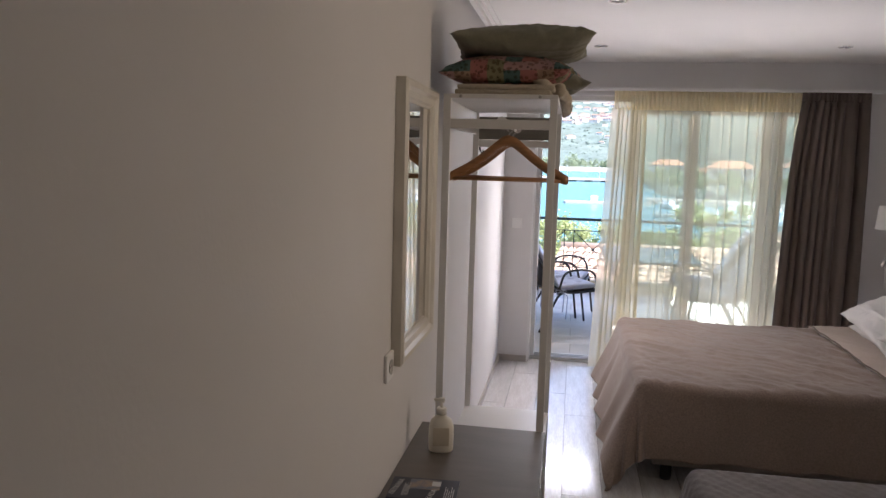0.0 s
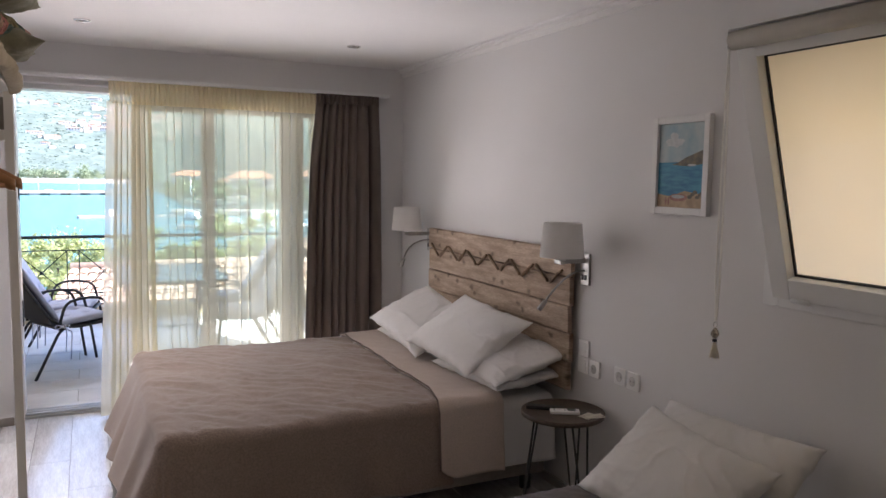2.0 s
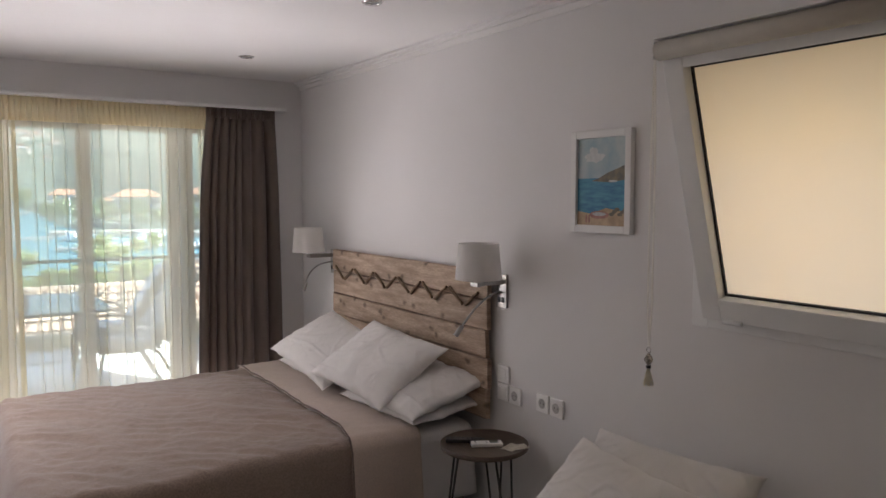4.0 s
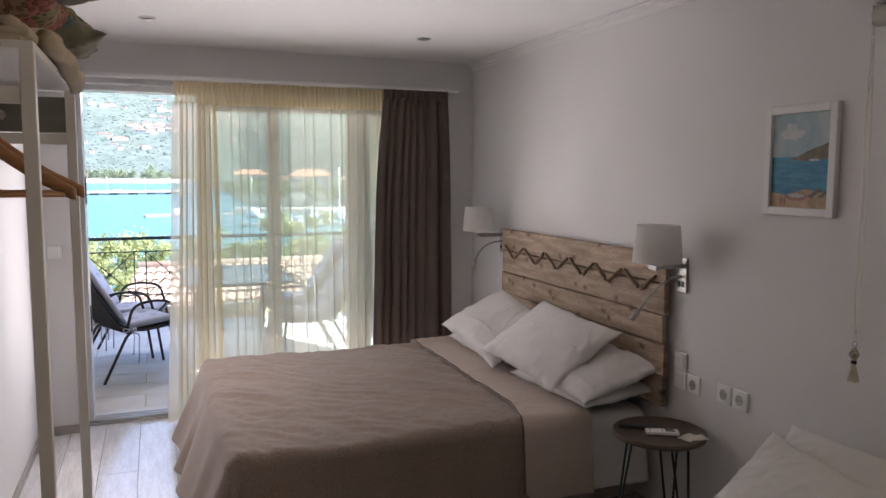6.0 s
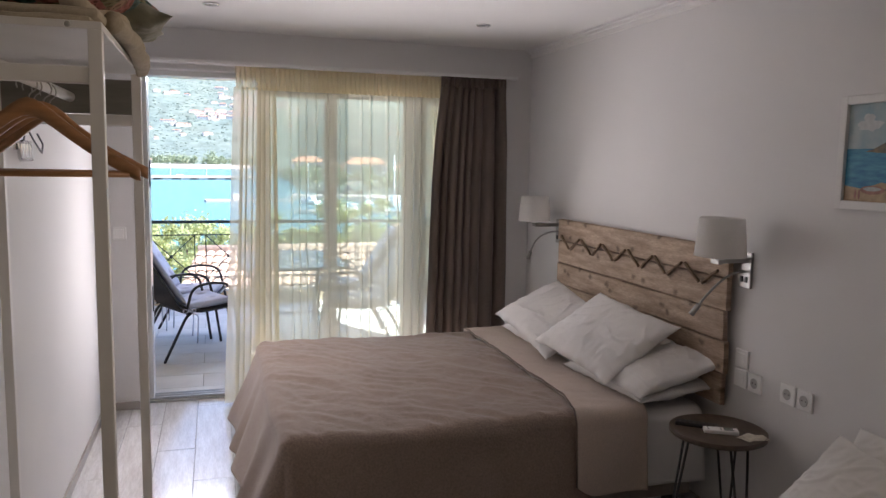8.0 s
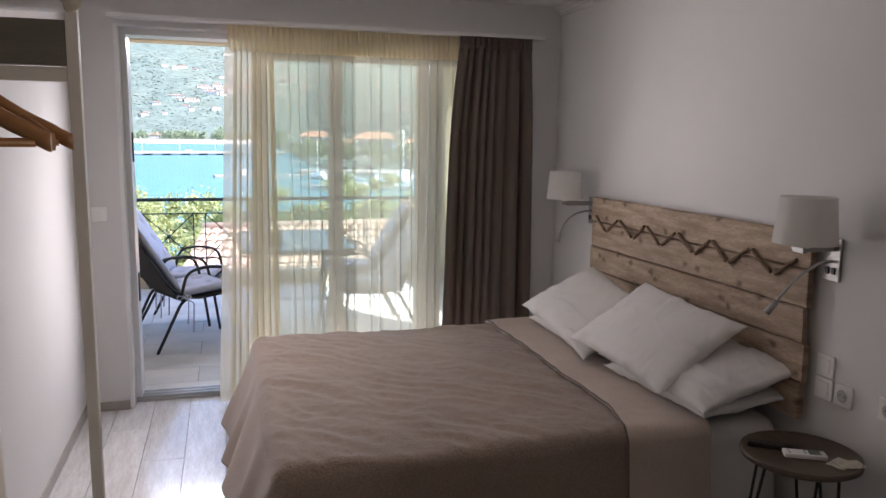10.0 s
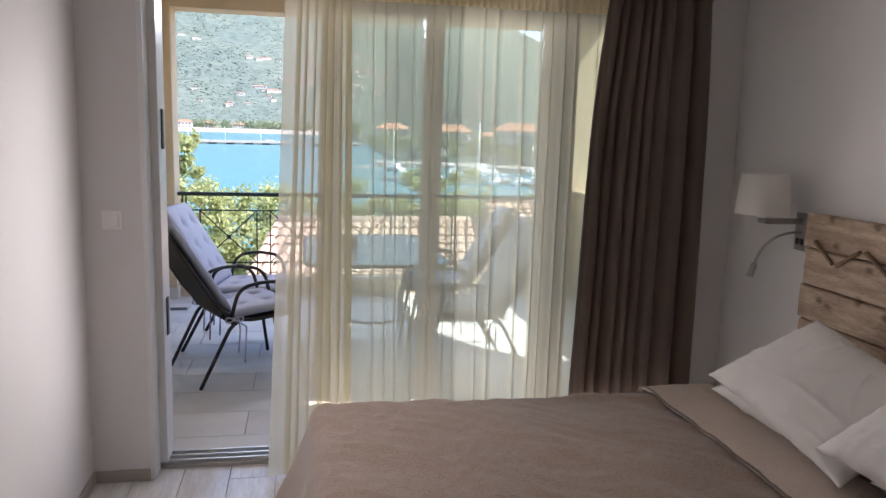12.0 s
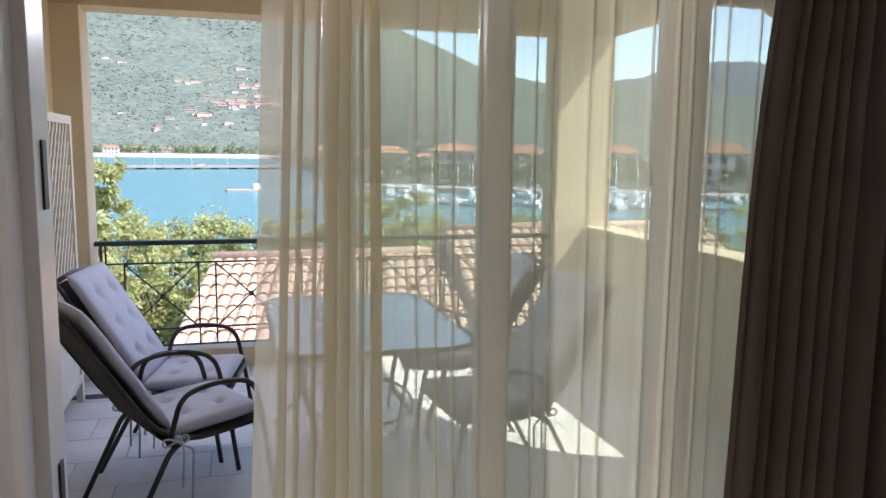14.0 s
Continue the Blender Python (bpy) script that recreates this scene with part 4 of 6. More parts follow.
def remote(name, label, m, material, wide, long, keys, keymat):
    r = thing(name, label, "remote control", m)
    bm = boxes((-long / 2, long / 2, -wide / 2, wide / 2, 0, 0.016), bevel=0.005)
    part("body", bm, material, r)
    for i in range(keys[0]):
        for j in range(keys[1]):
            x, y = -long / 2 + 0.018 + i * (long - 0.036) / max(1, keys[0] - 1), (-0.5 + (j + 0.5) / keys[1]) * wide * 0.75
            part("button", boxes((x - 0.0035, x + 0.0035, y - 0.003, y + 0.003, 0.016, 0.0178)), keymat, r)
    return r


remote("tv_remote", "slim black television remote on the table", pose(2.375, 4.745, TZ, 0, 0, -38), PLASTIC_K, 0.045, 0.17, (8, 3), mat("grey_key", (0.10, 0.10, 0.11), 0.5))
ac = remote("aircon_remote", "white air conditioner remote on the table", pose(2.425, 4.655, TZ, 0, 0, -28), PLASTIC_W, 0.05, 0.135, (3, 2), mat("pale_key", (0.45, 0.46, 0.47), 0.5))
part("display", boxes((0.012, 0.048, -0.017, 0.017, 0.016, 0.0172)), mat("lcd", (0.25, 0.28, 0.25), 0.2), ac, "grey display")
for i, (x, y, a) in enumerate(((2.50, 4.575, 20), (2.52, 4.56, -12))):
    bm = boxes((-0.045, 0.045, -0.03, 0.03, 0.0005 + i * 0.002, 0.0015 + i * 0.002))
    bmesh.ops.subdivide_edges(bm, edges=bm.edges, cuts=4, use_grid_fill=True)
    for v in bm.verts:
        v.co.z += 0.006 * max(0, noise.noise(Vector((v.co.x * 30, v.co.y * 30, i))))
    ob = solid("paper_slip", bm, PAPER, "creased paper slip lying on the table", "paper", group="paper slips")
    ob.matrix_world = pose(x, y, TZ, 0, 0, a)

# ---- ceiling spots ----
for x, y in ((0.469, 6.375), (1.986, 6.396), (2.016, 4.912), (0.50, 4.95)):
    sp = thing("ceiling_spot", "small recessed chrome ceiling spotlight, switched off", "ceiling light", pose(x, y, ZC), group="ceiling spots")
    part("ring", lathe([(0.032, -0.001), (0.044, -0.001), (0.044, -0.004), (0.038, -0.008), (0.031, -0.006), (0.031, -0.001)], 28), CHROME, sp)
    part("lens", lathe([(0, -0.002), (0.031, -0.002), (0.031, -0.004), (0, -0.0035)], 20), mat("spot_lens", (0.35, 0.35, 0.34), 0.2), sp)

# ---- mirror ----
mi = thing("wall_mirror", "tall wall mirror in a cream moulded frame", "mirror")
MY0, MY1, MZ0, MZ1 = 3.245, 3.735, 1.035, 1.862


def moulding(y0, y1, z0, z1, x, w, h):
    """A picture-frame moulding round an opening, stepped in section and mitred."""
    prof = [(0, 0), (0, h * 0.8), (w * 0.12, h), (w * 0.35, h), (w * 0.5, h * 0.72), (w * 0.8, h * 0.66), (w * 0.9, h * 0.45), (w, h * 0.4), (w, 0)]
    bm = bmesh.new()
    rings = []
    for cy, cz, sy, sz in ((y0, z0, 1, 1), (y1, z0, -1, 1), (y1, z1, -1, -1), (y0, z1, 1, -1)):
        rings.append([bm.verts.new((x + b, cy + sy * a, cz + sz * a)) for a, b in prof])
    for i in range(4):
        a, b = rings[i], rings[(i + 1) % 4]
        for k in range(len(prof)):
            bm.faces.new((a[k], a[(k + 1) % len(prof)], b[(k + 1) % len(prof)], b[k]))
    return bm


part("frame", moulding(MY0, MY1, MZ0, MZ1, XN + 0.001, 0.062, 0.036), mat("cream_moulding", (0.72, 0.68, 0.60), 0.4, var=0.08, scale=8), mi, "cream moulded wooden frame")
part("glass", boxes((XN + 0.006, XN + 0.011, MY0 + 0.055, MY1 - 0.055, MZ0 + 0.055, MZ1 - 0.055)), MIRROR, mi, "silvered mirror glass")

# ---- low cabinet ----
cb = thing("low_cabinet", "low taupe cabinet against the wall", "cabinet")
CZ = 0.69
part("top", boxes((XN + 0.001, 0.276, 2.62, 3.752, CZ - 0.025, CZ), bevel=0.002), TAUPE, cb)
part("body", boxes((XN + 0.003, 0.255, 2.64, 3.74, 0.06, CZ - 0.026), bevel=0.002), TAUPE, cb)
part("plinth", boxes((XN + 0.02, 0.225, 2.66, 3.72, 0.0, 0.059)), BLACKM, cb)
for y0, y1 in ((2.645, 3.188), (3.192, 3.735)):
    d = part("door", boxes((0.2555, 0.273, y0, y1, 0.07, CZ - 0.03), bevel=0.002), TAUPE, cb)
    part("handle", boxes((0.273, 0.285, (y0 + y1) / 2 - 0.05, (y0 + y1) / 2 + 0.05, 0.55, 0.56), bevel=0.002), METAL, d, "nickel bar handle")

so = thing("soap_dispenser", "cream plastic pump soap bottle on the cabinet", "soap bottle", pose(-0.055, 3.50, CZ, 0, 0, 10))
bm = lathe([(0, 0), (0.036, 0), (0.040, 0.006), (0.041, 0.05), (0.040, 0.085), (0.034, 0.105), (0.018, 0.118), (0.016, 0.125), (0, 0.125)], 28)
for v in bm.verts:
    v.co.y *= 0.62
part("bottle", bm, CREAMP, so)
part("label_patch", boxes((-0.026, 0.026, -0.0262, -0.0245, 0.025, 0.085), bevel=0.0006), mat("label_cream", (0.66, 0.60, 0.50), 0.5), so)
part("collar", lathe([(0, 0.124), (0.017, 0.124), (0.017, 0.142), (0.014, 0.146), (0, 0.146)], 20), CREAMP, so)
part("stem", lathe([(0, 0.145), (0.005, 0.145), (0.005, 0.168), (0, 0.168)], 12), CREAMP, so)
part("pump_head", boxes((-0.010, 0.010, -0.009, 0.009, 0.164, 0.178), (-0.026, -0.009, -0.005, 0.005, 0.168, 0.176), bevel=0.003), CREAMP, so)

br = thing("brochure", "dark blue travel brochure lying on the cabinet", "brochure", pose(-0.05, 3.195, CZ, 0, 0, 3))
part("cover", boxes((-0.098, 0.098, -0.07, 0.07, 0.0, 0.006), bevel=0.001), NAVY, br)
part("photo", boxes((-0.045, 0.045, -0.005, 0.06, 0.006, 0.0066)), mat("brochure_photo", (0.10, 0.14, 0.22), 0.35, color2=(0.38, 0.28, 0.18), scale=30), br)


def lettering(txt, size, m, material, parent, name="lettering"):
    cu = bpy.data.curves.new(name, "FONT")
    cu.body, cu.size, cu.extrude = txt, size, 0.0003
    cu.align_x = "CENTER"
    tmp = bpy.data.objects.new(name, cu)
    scene.collection.objects.link(tmp)
    me = bpy.data.meshes.new_from_object(tmp.evaluated_get(bpy.context.evaluated_depsgraph_get()))
    bpy.data.objects.remove(tmp)
    me.materials.clear()
    me.materials.append(material)
    ob = new(name, me)
    ob.parent, ob.matrix_local = parent, m
    return ob


lettering("ΛΕΥΚΑΔΑ", 0.022, pose(-0.072, 0.0, 0.0068, 0, 0, 80), PRINTW, br)
lettering("LEFKADA", 0.022, pose(0.030, -0.05, 0.0068, 0, 0, 80), PRINTW, br)
for i in range(5):
    part("text_bar", boxes((-0.058 + i * 0.004, -0.057 + i * 0.004, -0.05, 0.03 - 0.01 * (i % 2), 0.006, 0.0066)), PRINTW, br)
    part("text_bar", boxes((0.062 + i * 0.006, 0.0635 + i * 0.006, -0.05, 0.02 - 0.012 * (i % 3), 0.006, 0.0066)), PRINTW, br)
part("badge", boxes((0.02, 0.045, 0.02, 0.05, 0.0062, 0.0068)), PRINTW, br)

# ---- open clothes rack ----
rk = thing("clothes_rack", "open white metal clothes rack with top shelf", "clothes rack")
RX0, RX1, RY0, RY1, RZ = -0.128, 0.266, 3.79, 4.615, 1.86
s = 0.026
for x in (RX0, RX1 - s):
    for y in (RY0, RY1 - s):
        part("post", boxes((x, x + s, y, y + s, 0.0, RZ - 0.012), bevel=0.002), WHITE, rk)
for y, z in ((RY0, RZ - 0.115), (RY1 - s, RZ - 0.165)):
    part("cross_bar", boxes((RX0 + s, RX1 - s, y + 0.002, y + s - 0.002, z, z + 0.032), bevel=0.002), WHITE, rk)
part("back_bar", boxes((RX0 + s, RX1 - s, RY1 - s + 0.001, RY1 - 0.001, RZ - 0.130, RZ - 0.030), bevel=0.002), mat("grey_bar", (0.21, 0.20, 0.175), 0.5, var=0.2, scale=6, stretch=(1, 1, 8)), rk, "grey back panel under the shelf")
part("top_shelf", boxes((RX0, RX1, RY0, RY1, RZ - 0.012, RZ + 0.003), bevel=0.002), WHITE, rk)
part("shelf_side", boxes((RX0 + 0.002, RX0 + 0.014, RY0 + s, RY1 - s, RZ - 0.11, RZ - 0.013), bevel=0.001), WHITE, rk)
part("bottom_shelf", boxes((RX0 + 0.001, RX1 - 0.001, RY0 + 0.001, RY1 - 0.001, 0.455, 0.475), bevel=0.002), WHITE, rk)
for x in (RX0 + 0.06, RX1 - 0.06):
    part("screw", moved(lathe([(0, 0), (0.006, 0), (0.005, 0.003), (0, 0.003)], 10), pose(x, RY0, RZ - 0.005, 90)), METAL, rk)
part("hanging_rail", tube([(0.075, RY0 + 0.01, RZ - 0.085), (0.075, RY1 - 0.01, RZ - 0.085)], 0.014, 16), PVC, rk, "round white hanging rail")


def hanger(y, yaw, dx):
    h = thing("coat_hanger", "varnished wooden coat hanger hanging on the rail", "hanger", pose(0.078 + dx, y, 0, 0, 0, yaw), group="hangers on the rack")
    zt, zb = 1.725, 1.565
    bm = bmesh.new()
    rings = []
    for f in np.linspace(-1, 1, 31):
        a = abs(f)
        x = f * 0.228
        b = (math.sqrt(a * a + 0.012) - 0.11) / 0.896
        z = zt - 0.012 - (zt - zb - 0.012) * (1 - (1 - b) ** 1.45) * 0.93 - 0.010 * max(0, a - 0.85) / 0.15
        hh = 0.030 + 0.010 * (1 - a) ** 2 - (0.011 if 0.80 < a < 0.86 else 0)
        tt = 0.0075
        bow = -0.022 * a * a
        rings.append([bm.verts.new((x, bow + sy * tt * (0.6 if sz else 1), z + sz * hh / 2)) for sy, sz in ((-1, -1), (-1.25, 0), (-1, 1), (1, 1), (1.25, 0), (1, -1))])
    for a, b in zip(rings, rings[1:]):
        for k in range(6):
            bm.faces.new((a[k], a[(k + 1) % 6], b[(k + 1) % 6], b[k])).smooth = True
    bm.faces.new(rings[0][::-1])
    bm.faces.new(rings[-1])
    part("hanger_body", bm, HANGER, h)
    part("trouser_bar", tube([(-0.205, -0.018, zb), (0.205, -0.018, zb)], 0.007, 10), HANGER, h)
    hook = [(0, 0, zt - 0.004), (0, 0, zt + 0.02)] + [(0.021 * math.cos(a) - 0.021 + 0.021, 0, zt + 0.0365 + 0.0205 * math.sin(a)) for a in np.linspace(-1.2, 3.6, 14)]
    hook[1] = (0.004, 0, zt + 0.012)
    part("hook", tube(hook, 0.0017, 6), METAL, h, "bent wire hook")


hanger(4.05, 3, 0.0)
hanger(4.12, -7, -0.004)
hanger(4.18, 13, 0.004)
hanger(4.27, -20, 0.0)

# things on top of the rack
bm = bmesh.new()
for i, (x0, x1, y0, y1, z0, z1) in enumerate(((-0.10, 0.24, 3.86, 4.56, 0.0, 0.022), (-0.09, 0.25, 3.88, 4.55, 0.022, 0.042))):
    b = boxes((x0, x1, y0, y1, z0, z1), bevel=0.008)
    bmesh.ops.subdivide_edges(b, edges=b.edges, cuts=4, use_grid_fill=True)
    for v in b.verts:
        v.co += Vector((noise.noise(v.co * 9), noise.noise(v.co * 9 + Vector((3, 0, 0))), noise.noise(v.co * 11) * 0.4 if v.co.z > 0.006 else 0)) * 0.012
    me = bpy.data.meshes.new("tmp")
    b.to_mesh(me)
    b.free()
    bm.from_mesh(me)
    bpy.data.meshes.remove(me)
bl = thing("folded_blanket", "folded cream blanket on the rack's top shelf", "blanket", pose(0, 0, RZ + 0.0035))
part("folds", bm, BLANKET, bl, smooth=True)
def lumpy(pts, r, seed):
    b = tube(bend_line(pts), r, 16)
    for v in b.verts:
        v.co += Vector((noise.noise(v.co * 22 + Vector((seed, 0, 0))), noise.noise(v.co * 18 + Vector((0, seed, 0))), noise.noise(v.co * 22 + Vector((0, 0, seed))))) * 0.011
    return b


def bend_line(pts, n=30):
    pts = [Vector(p) for p in pts]
    out = []
    for k in range(n):
        f = k / (n - 1) * (len(pts) - 1)
        i = min(int(f), len(pts) - 2)
        out.append(pts[i].lerp(pts[i + 1], f - i))
    return out


part("rolled_edge", lumpy([(0.20, 3.90, 0.052), (0.255, 4.10, 0.050), (0.268, 4.30, 0.035), (0.262, 4.50, 0.03)], 0.026, 1), BLANKET, bl, "thick rolled edge of the blanket", smooth=True)
part("rolled_edge", lumpy([(0.262, 3.98, 0.03), (0.285, 4.15, 0.018), (0.292, 4.32, -0.010), (0.285, 4.42, -0.022)], 0.021, 4), BLANKET, bl, "thick rolled edge of the blanket", smooth=True)
zs = RZ + 0.047
pillow("cushion", "olive green cushion under the patterned one", 0.46, 0.46, 0.11, pose(0.13, 4.32, zs + 0.052, 3, 2, 6), OLIVE, 11, "cushions on the rack", "cushion")
pillow("cushion", "patchwork floral cushion stacked on the rack", 0.47, 0.46, 0.115, pose(0.085, 4.10, zs + 0.058, 3, -1, -5), PATCH, 12, "cushions on the rack", "cushion")
pillow("cushion", "olive green cushion on top of the stack", 0.52, 0.46, 0.115, pose(0.115, 4.13, zs + 0.168, -2, -1, 3), OLIVE, 13, "cushions on the rack", "cushion")

# hooks on the wall behind the rack
hk = thing("wall_hooks", "small chrome wall hook rail with a dangling black cord", "hook rail")
part("rail", boxes((XL, XL + 0.008, 5.20, 5.40, 1.625, 1.65), bevel=0.002), CHROME, hk)
for y in (5.23, 5.275, 5.32, 5.365):
    part("hook", tube([(XL + 0.016, y, 1.66), (XL + 0.018, y, 1.645), (XL + 0.018, y, 1.60), (XL + 0.024, y, 1.585)], 0.010, 10), CHROME, hk, "round chrome hook")
    part("hook_stem", tube([(XL + 0.006, y, 1.64), (XL + 0.016, y, 1.64)], 0.005, 8), CHROME, hk)
part("cord", tube(bend_line([(XL + 0.030, 5.23, 1.66), (XL + 0.05, 5.19, 1.73), (XL + 0.045, 5.24, 1.76), (XL + 0.035, 5.28, 1.70), (XL + 0.040, 5.33, 1.665), (XL + 0.05, 5.42, 1.615), (XL + 0.045, 5.47, 1.65), (XL + 0.03, 5.45, 1.69)], 40), 0.0035, 6), PLASTIC_K, hk, "thin black cord")

# ---- curtains ----
CY = 7.125


def curtain(name, x0b, x1b, x0t, x1t, z0, z1, fold, amp, y, material, seed, nz=26, per=7, pinch=0.0, thick=0.0):
    """A hanging curtain in folds, gathered at its top; its edges may lean."""
    n = int(fold * per)
    bm = bmesh.new()
    rows = []
    for j in range(nz + 1):
        f = j / nz
        z = z0 + (z1 - z0) * f
        row = []
        for i in range(n + 1):
            u = i / n
            xa, xb = x0b + (x0t - x0b) * f, x1b + (x1t - x1b) * f
            ph = u * fold * math.tau
            wob = noise.noise(Vector((u * fold * 0.7, f * 0.9, seed))) * 1.5
            a = amp * (0.55 + 0.7 * abs(noise.noise(Vector((u * fold * 0.31, seed, f * 0.5))))) * (1 - pinch * max(0, (f - 0.93) / 0.07))
            xx = xa + (xb - xa) * u + math.cos(ph + wob) * a * 0.45
            row.append(bm.verts.new((xx, y + math.sin(ph + wob) * a, z)))
        rows.append(row)
    for r, s2 in zip(rows, rows[1:]):
        for k in range(n):
            bm.faces.new((r[k], r[k + 1], s2[k + 1], s2[k])).smooth = True
    if thick:
        bmesh.ops.solidify(bm, geom=list(bm.faces), thickness=thick)
    return bm


tr = thing("curtain_track", "slim white curtain track above the balcony door", "curtain rail")
part("rail", boxes((0.0, 2.50, CY - 0.045, CY + 0.045, 2.188, 2.208), bevel=0.003), PVC, tr)
for x in (0.3, 1.25, 2.2):
    part("bracket", boxes((x - 0.02, x + 0.02, CY + 0.045, YW - 0.0005, 2.192, 2.206), bevel=0.002), PVC, tr)
dr = thing("drape", "heavy brown pleated drape hanging beside the door", "curtain")


def drape_bm(z0, z1, nz, folds, amp, y, lean, seed, thick):
    """Heavy cloth in uneven rounded folds; lean gives its left and right edges at a height from 0 to 1."""
    bm = bmesh.new()
    n = folds * 14
    g = random.Random(seed)
    marks = [0.0]
    for _ in range(folds):
        marks.append(marks[-1] + g.uniform(0.6, 1.5))
    marks = [m / marks[-1] for m in marks]
    deep = [g.uniform(0.55, 1.25) for _ in marks]
    rows = []
    for j in range(nz + 1):
        f = j / nz
        xa, xb = lean(f)
        row = []
        for i in range(n + 1):
            k, p = divmod(i, 14)
            k2 = min(k + 1, folds)
            u = marks[k] + (marks[k2] - marks[k]) * p / 14
            u += 0.010 * noise.noise(Vector((u * 5, f * 1.6, seed))) * (1 - f)
            ph = (k + p / 14) * math.tau
            a = amp * deep[k] * (0.75 + 0.4 * noise.noise(Vector((k * 1.7, f * 1.3, seed))))
            yy = y + math.copysign(abs(math.sin(ph)) ** 0.8, math.sin(ph)) * a + 0.006 * noise.noise(Vector((u * 9, f * 4, seed + 3)))
            row.append(bm.verts.new((xa + (xb - xa) * u + math.cos(ph) * a * 0.35, yy, z0 + (z1 - z0) * f)))
        rows.append(row)
    for r, s2 in zip(rows, rows[1:]):
        for k in range(n):
            bm.faces.new((r[k], r[k + 1], s2[k + 1], s2[k])).smooth = True
    bmesh.ops.solidify(bm, geom=list(bm.faces), thickness=thick)
    return bm


def drape_lean(f):
    b = math.sin(min(1, (1 - f) * 3) * math.pi / 2)
    return 1.948 - 0.042 * b - 0.060 * (1 - f), 2.405 + 0.02 * b + 0.02 * (1 - f)


part("cloth", drape_bm(0.012, 2.135, 40, 8, 0.038, CY - 0.02, drape_lean, 4, 0.003), DRAPE, dr, smooth=True)
part("heading", drape_bm(2.118, 2.187, 4, 17, 0.011, CY - 0.035, lambda f: (1.942, 2.410), 5, 0.006), DRAPE, dr, "pinched pleat heading", smooth=True)
sc = thing("sheer_curtain", "cream sheer net curtain drawn across the door", "curtain")


def net_bm(x0, x1, lean, z0, z1, gap, seed, y, nz=10, wide=0.0048, lead=0.0):
    """Net that hangs almost flat, with narrow folds of three layers at uneven steps."""
    g = random.Random(seed)
    line = []
    x = x0
    while x < x1:
        step = g.uniform(*gap) if line else lead or gap[1]
        for k in range(5):
            line.append((x + step * k / 5, 0.006 * math.sin((x + step * k / 5) * 37 + seed)))
        x += step
        w = wide * g.uniform(0.5, 1.7)
        line += [(x + w, 0.002), (x + w * 1.05, 0.006), (x, 0.008), (x - w * 0.05, 0.012), (x + w, 0.013)]
        x += w
    bm = bmesh.new()
    rows = []
    for j in range(nz + 1):
        f = j / nz
        row = []
        for xx, yy in line:
            u = (xx - x0) / (x1 - x0)
            sway = 0.012 * noise.noise(Vector((xx * 6, f * 1.5, seed))) * (1 - f)
            row.append(bm.verts.new((xx + lean * (1 - f) * (1 - u) + sway, y + yy * (0.6 + 0.8 * (1 - f)) + 0.01 * noise.noise(Vector((xx * 4, f * 2, seed + 2))), z0 + (z1 - z0) * f)))
        rows.append(row)
    for r, s2 in zip(rows, rows[1:]):
        for k in range(len(line) - 1):
            bm.faces.new((r[k], r[k + 1], s2[k + 1], s2[k])).smooth = True
    return bm


part("net", net_bm(0.83, 2.0, 0.02, 0.012, 2.06, (0.035, 0.115), 7, CY + 0.03), SHEER, sc)
part("gathered_net", net_bm(0.595, 0.83, -0.085, 0.012, 2.06, (0.006, 0.030), 9, CY + 0.02, wide=0.016, lead=0.05), SHEER_D, sc, "net bunched in close folds")
part("heading", curtain("heading", 0.61, 2.0, 0.605, 2.0, 2.045, 2.187, 46.0, 0.010, CY + 0.02, HEMNET, 12, nz=5, per=8), HEMNET, sc, "gathered cream heading tape")

# ---- balcony railing ----
rl = thing("balcony_railing", "dark painted iron railing with crossed panels", "railing")
part("handrail", boxes((-0.44, 2.99, BY - 0.03, BY + 0.03, 0.885, 0.918), bevel=0.008), IRON, rl)
for z, h in ((0.748, 0.012), (0.265, 0.012), (0.140, 0.012)):
    part("rail", boxes((-0.44, 2.99, BY - 0.008, BY + 0.008, z, z + h), bevel=0.002), IRON, rl)
for i in range(-1, 6):
    c = 0.62 * i
    for x in (c - 0.25, c + 0.25):
        if -0.42 < x < 2.97:
            part("bar", boxes((x - 0.006, x + 0.006, BY - 0.006, BY + 0.006, 0.14, 0.885 if x > c and i % 2 else 0.75)), IRON, rl)
    if -0.2 < c < 2.9:
        for sgn in (1, -1):
            p = [(c - 0.25, BY + sgn * 0.004, 0.51 - sgn * 0.24), (c + 0.25, BY + sgn * 0.004, 0.51 + sgn * 0.24)]
            part("diagonal", tube(p, 0.006, 6), IRON, rl)
        part("rosette", moved(lathe([(0, -0.016), (0.018, -0.012), (0.022, 0), (0.018, 0.012), (0, 0.016)], 12), pose(c, BY, 0.51, 90)), IRON, rl, "small round boss")
for x in (-0.40, 0.84, 2.08, 2.95):
    part("post", boxes((x - 0.008, x + 0.008, BY - 0.008, BY + 0.008, 0.10, 0.89)), IRON, rl)

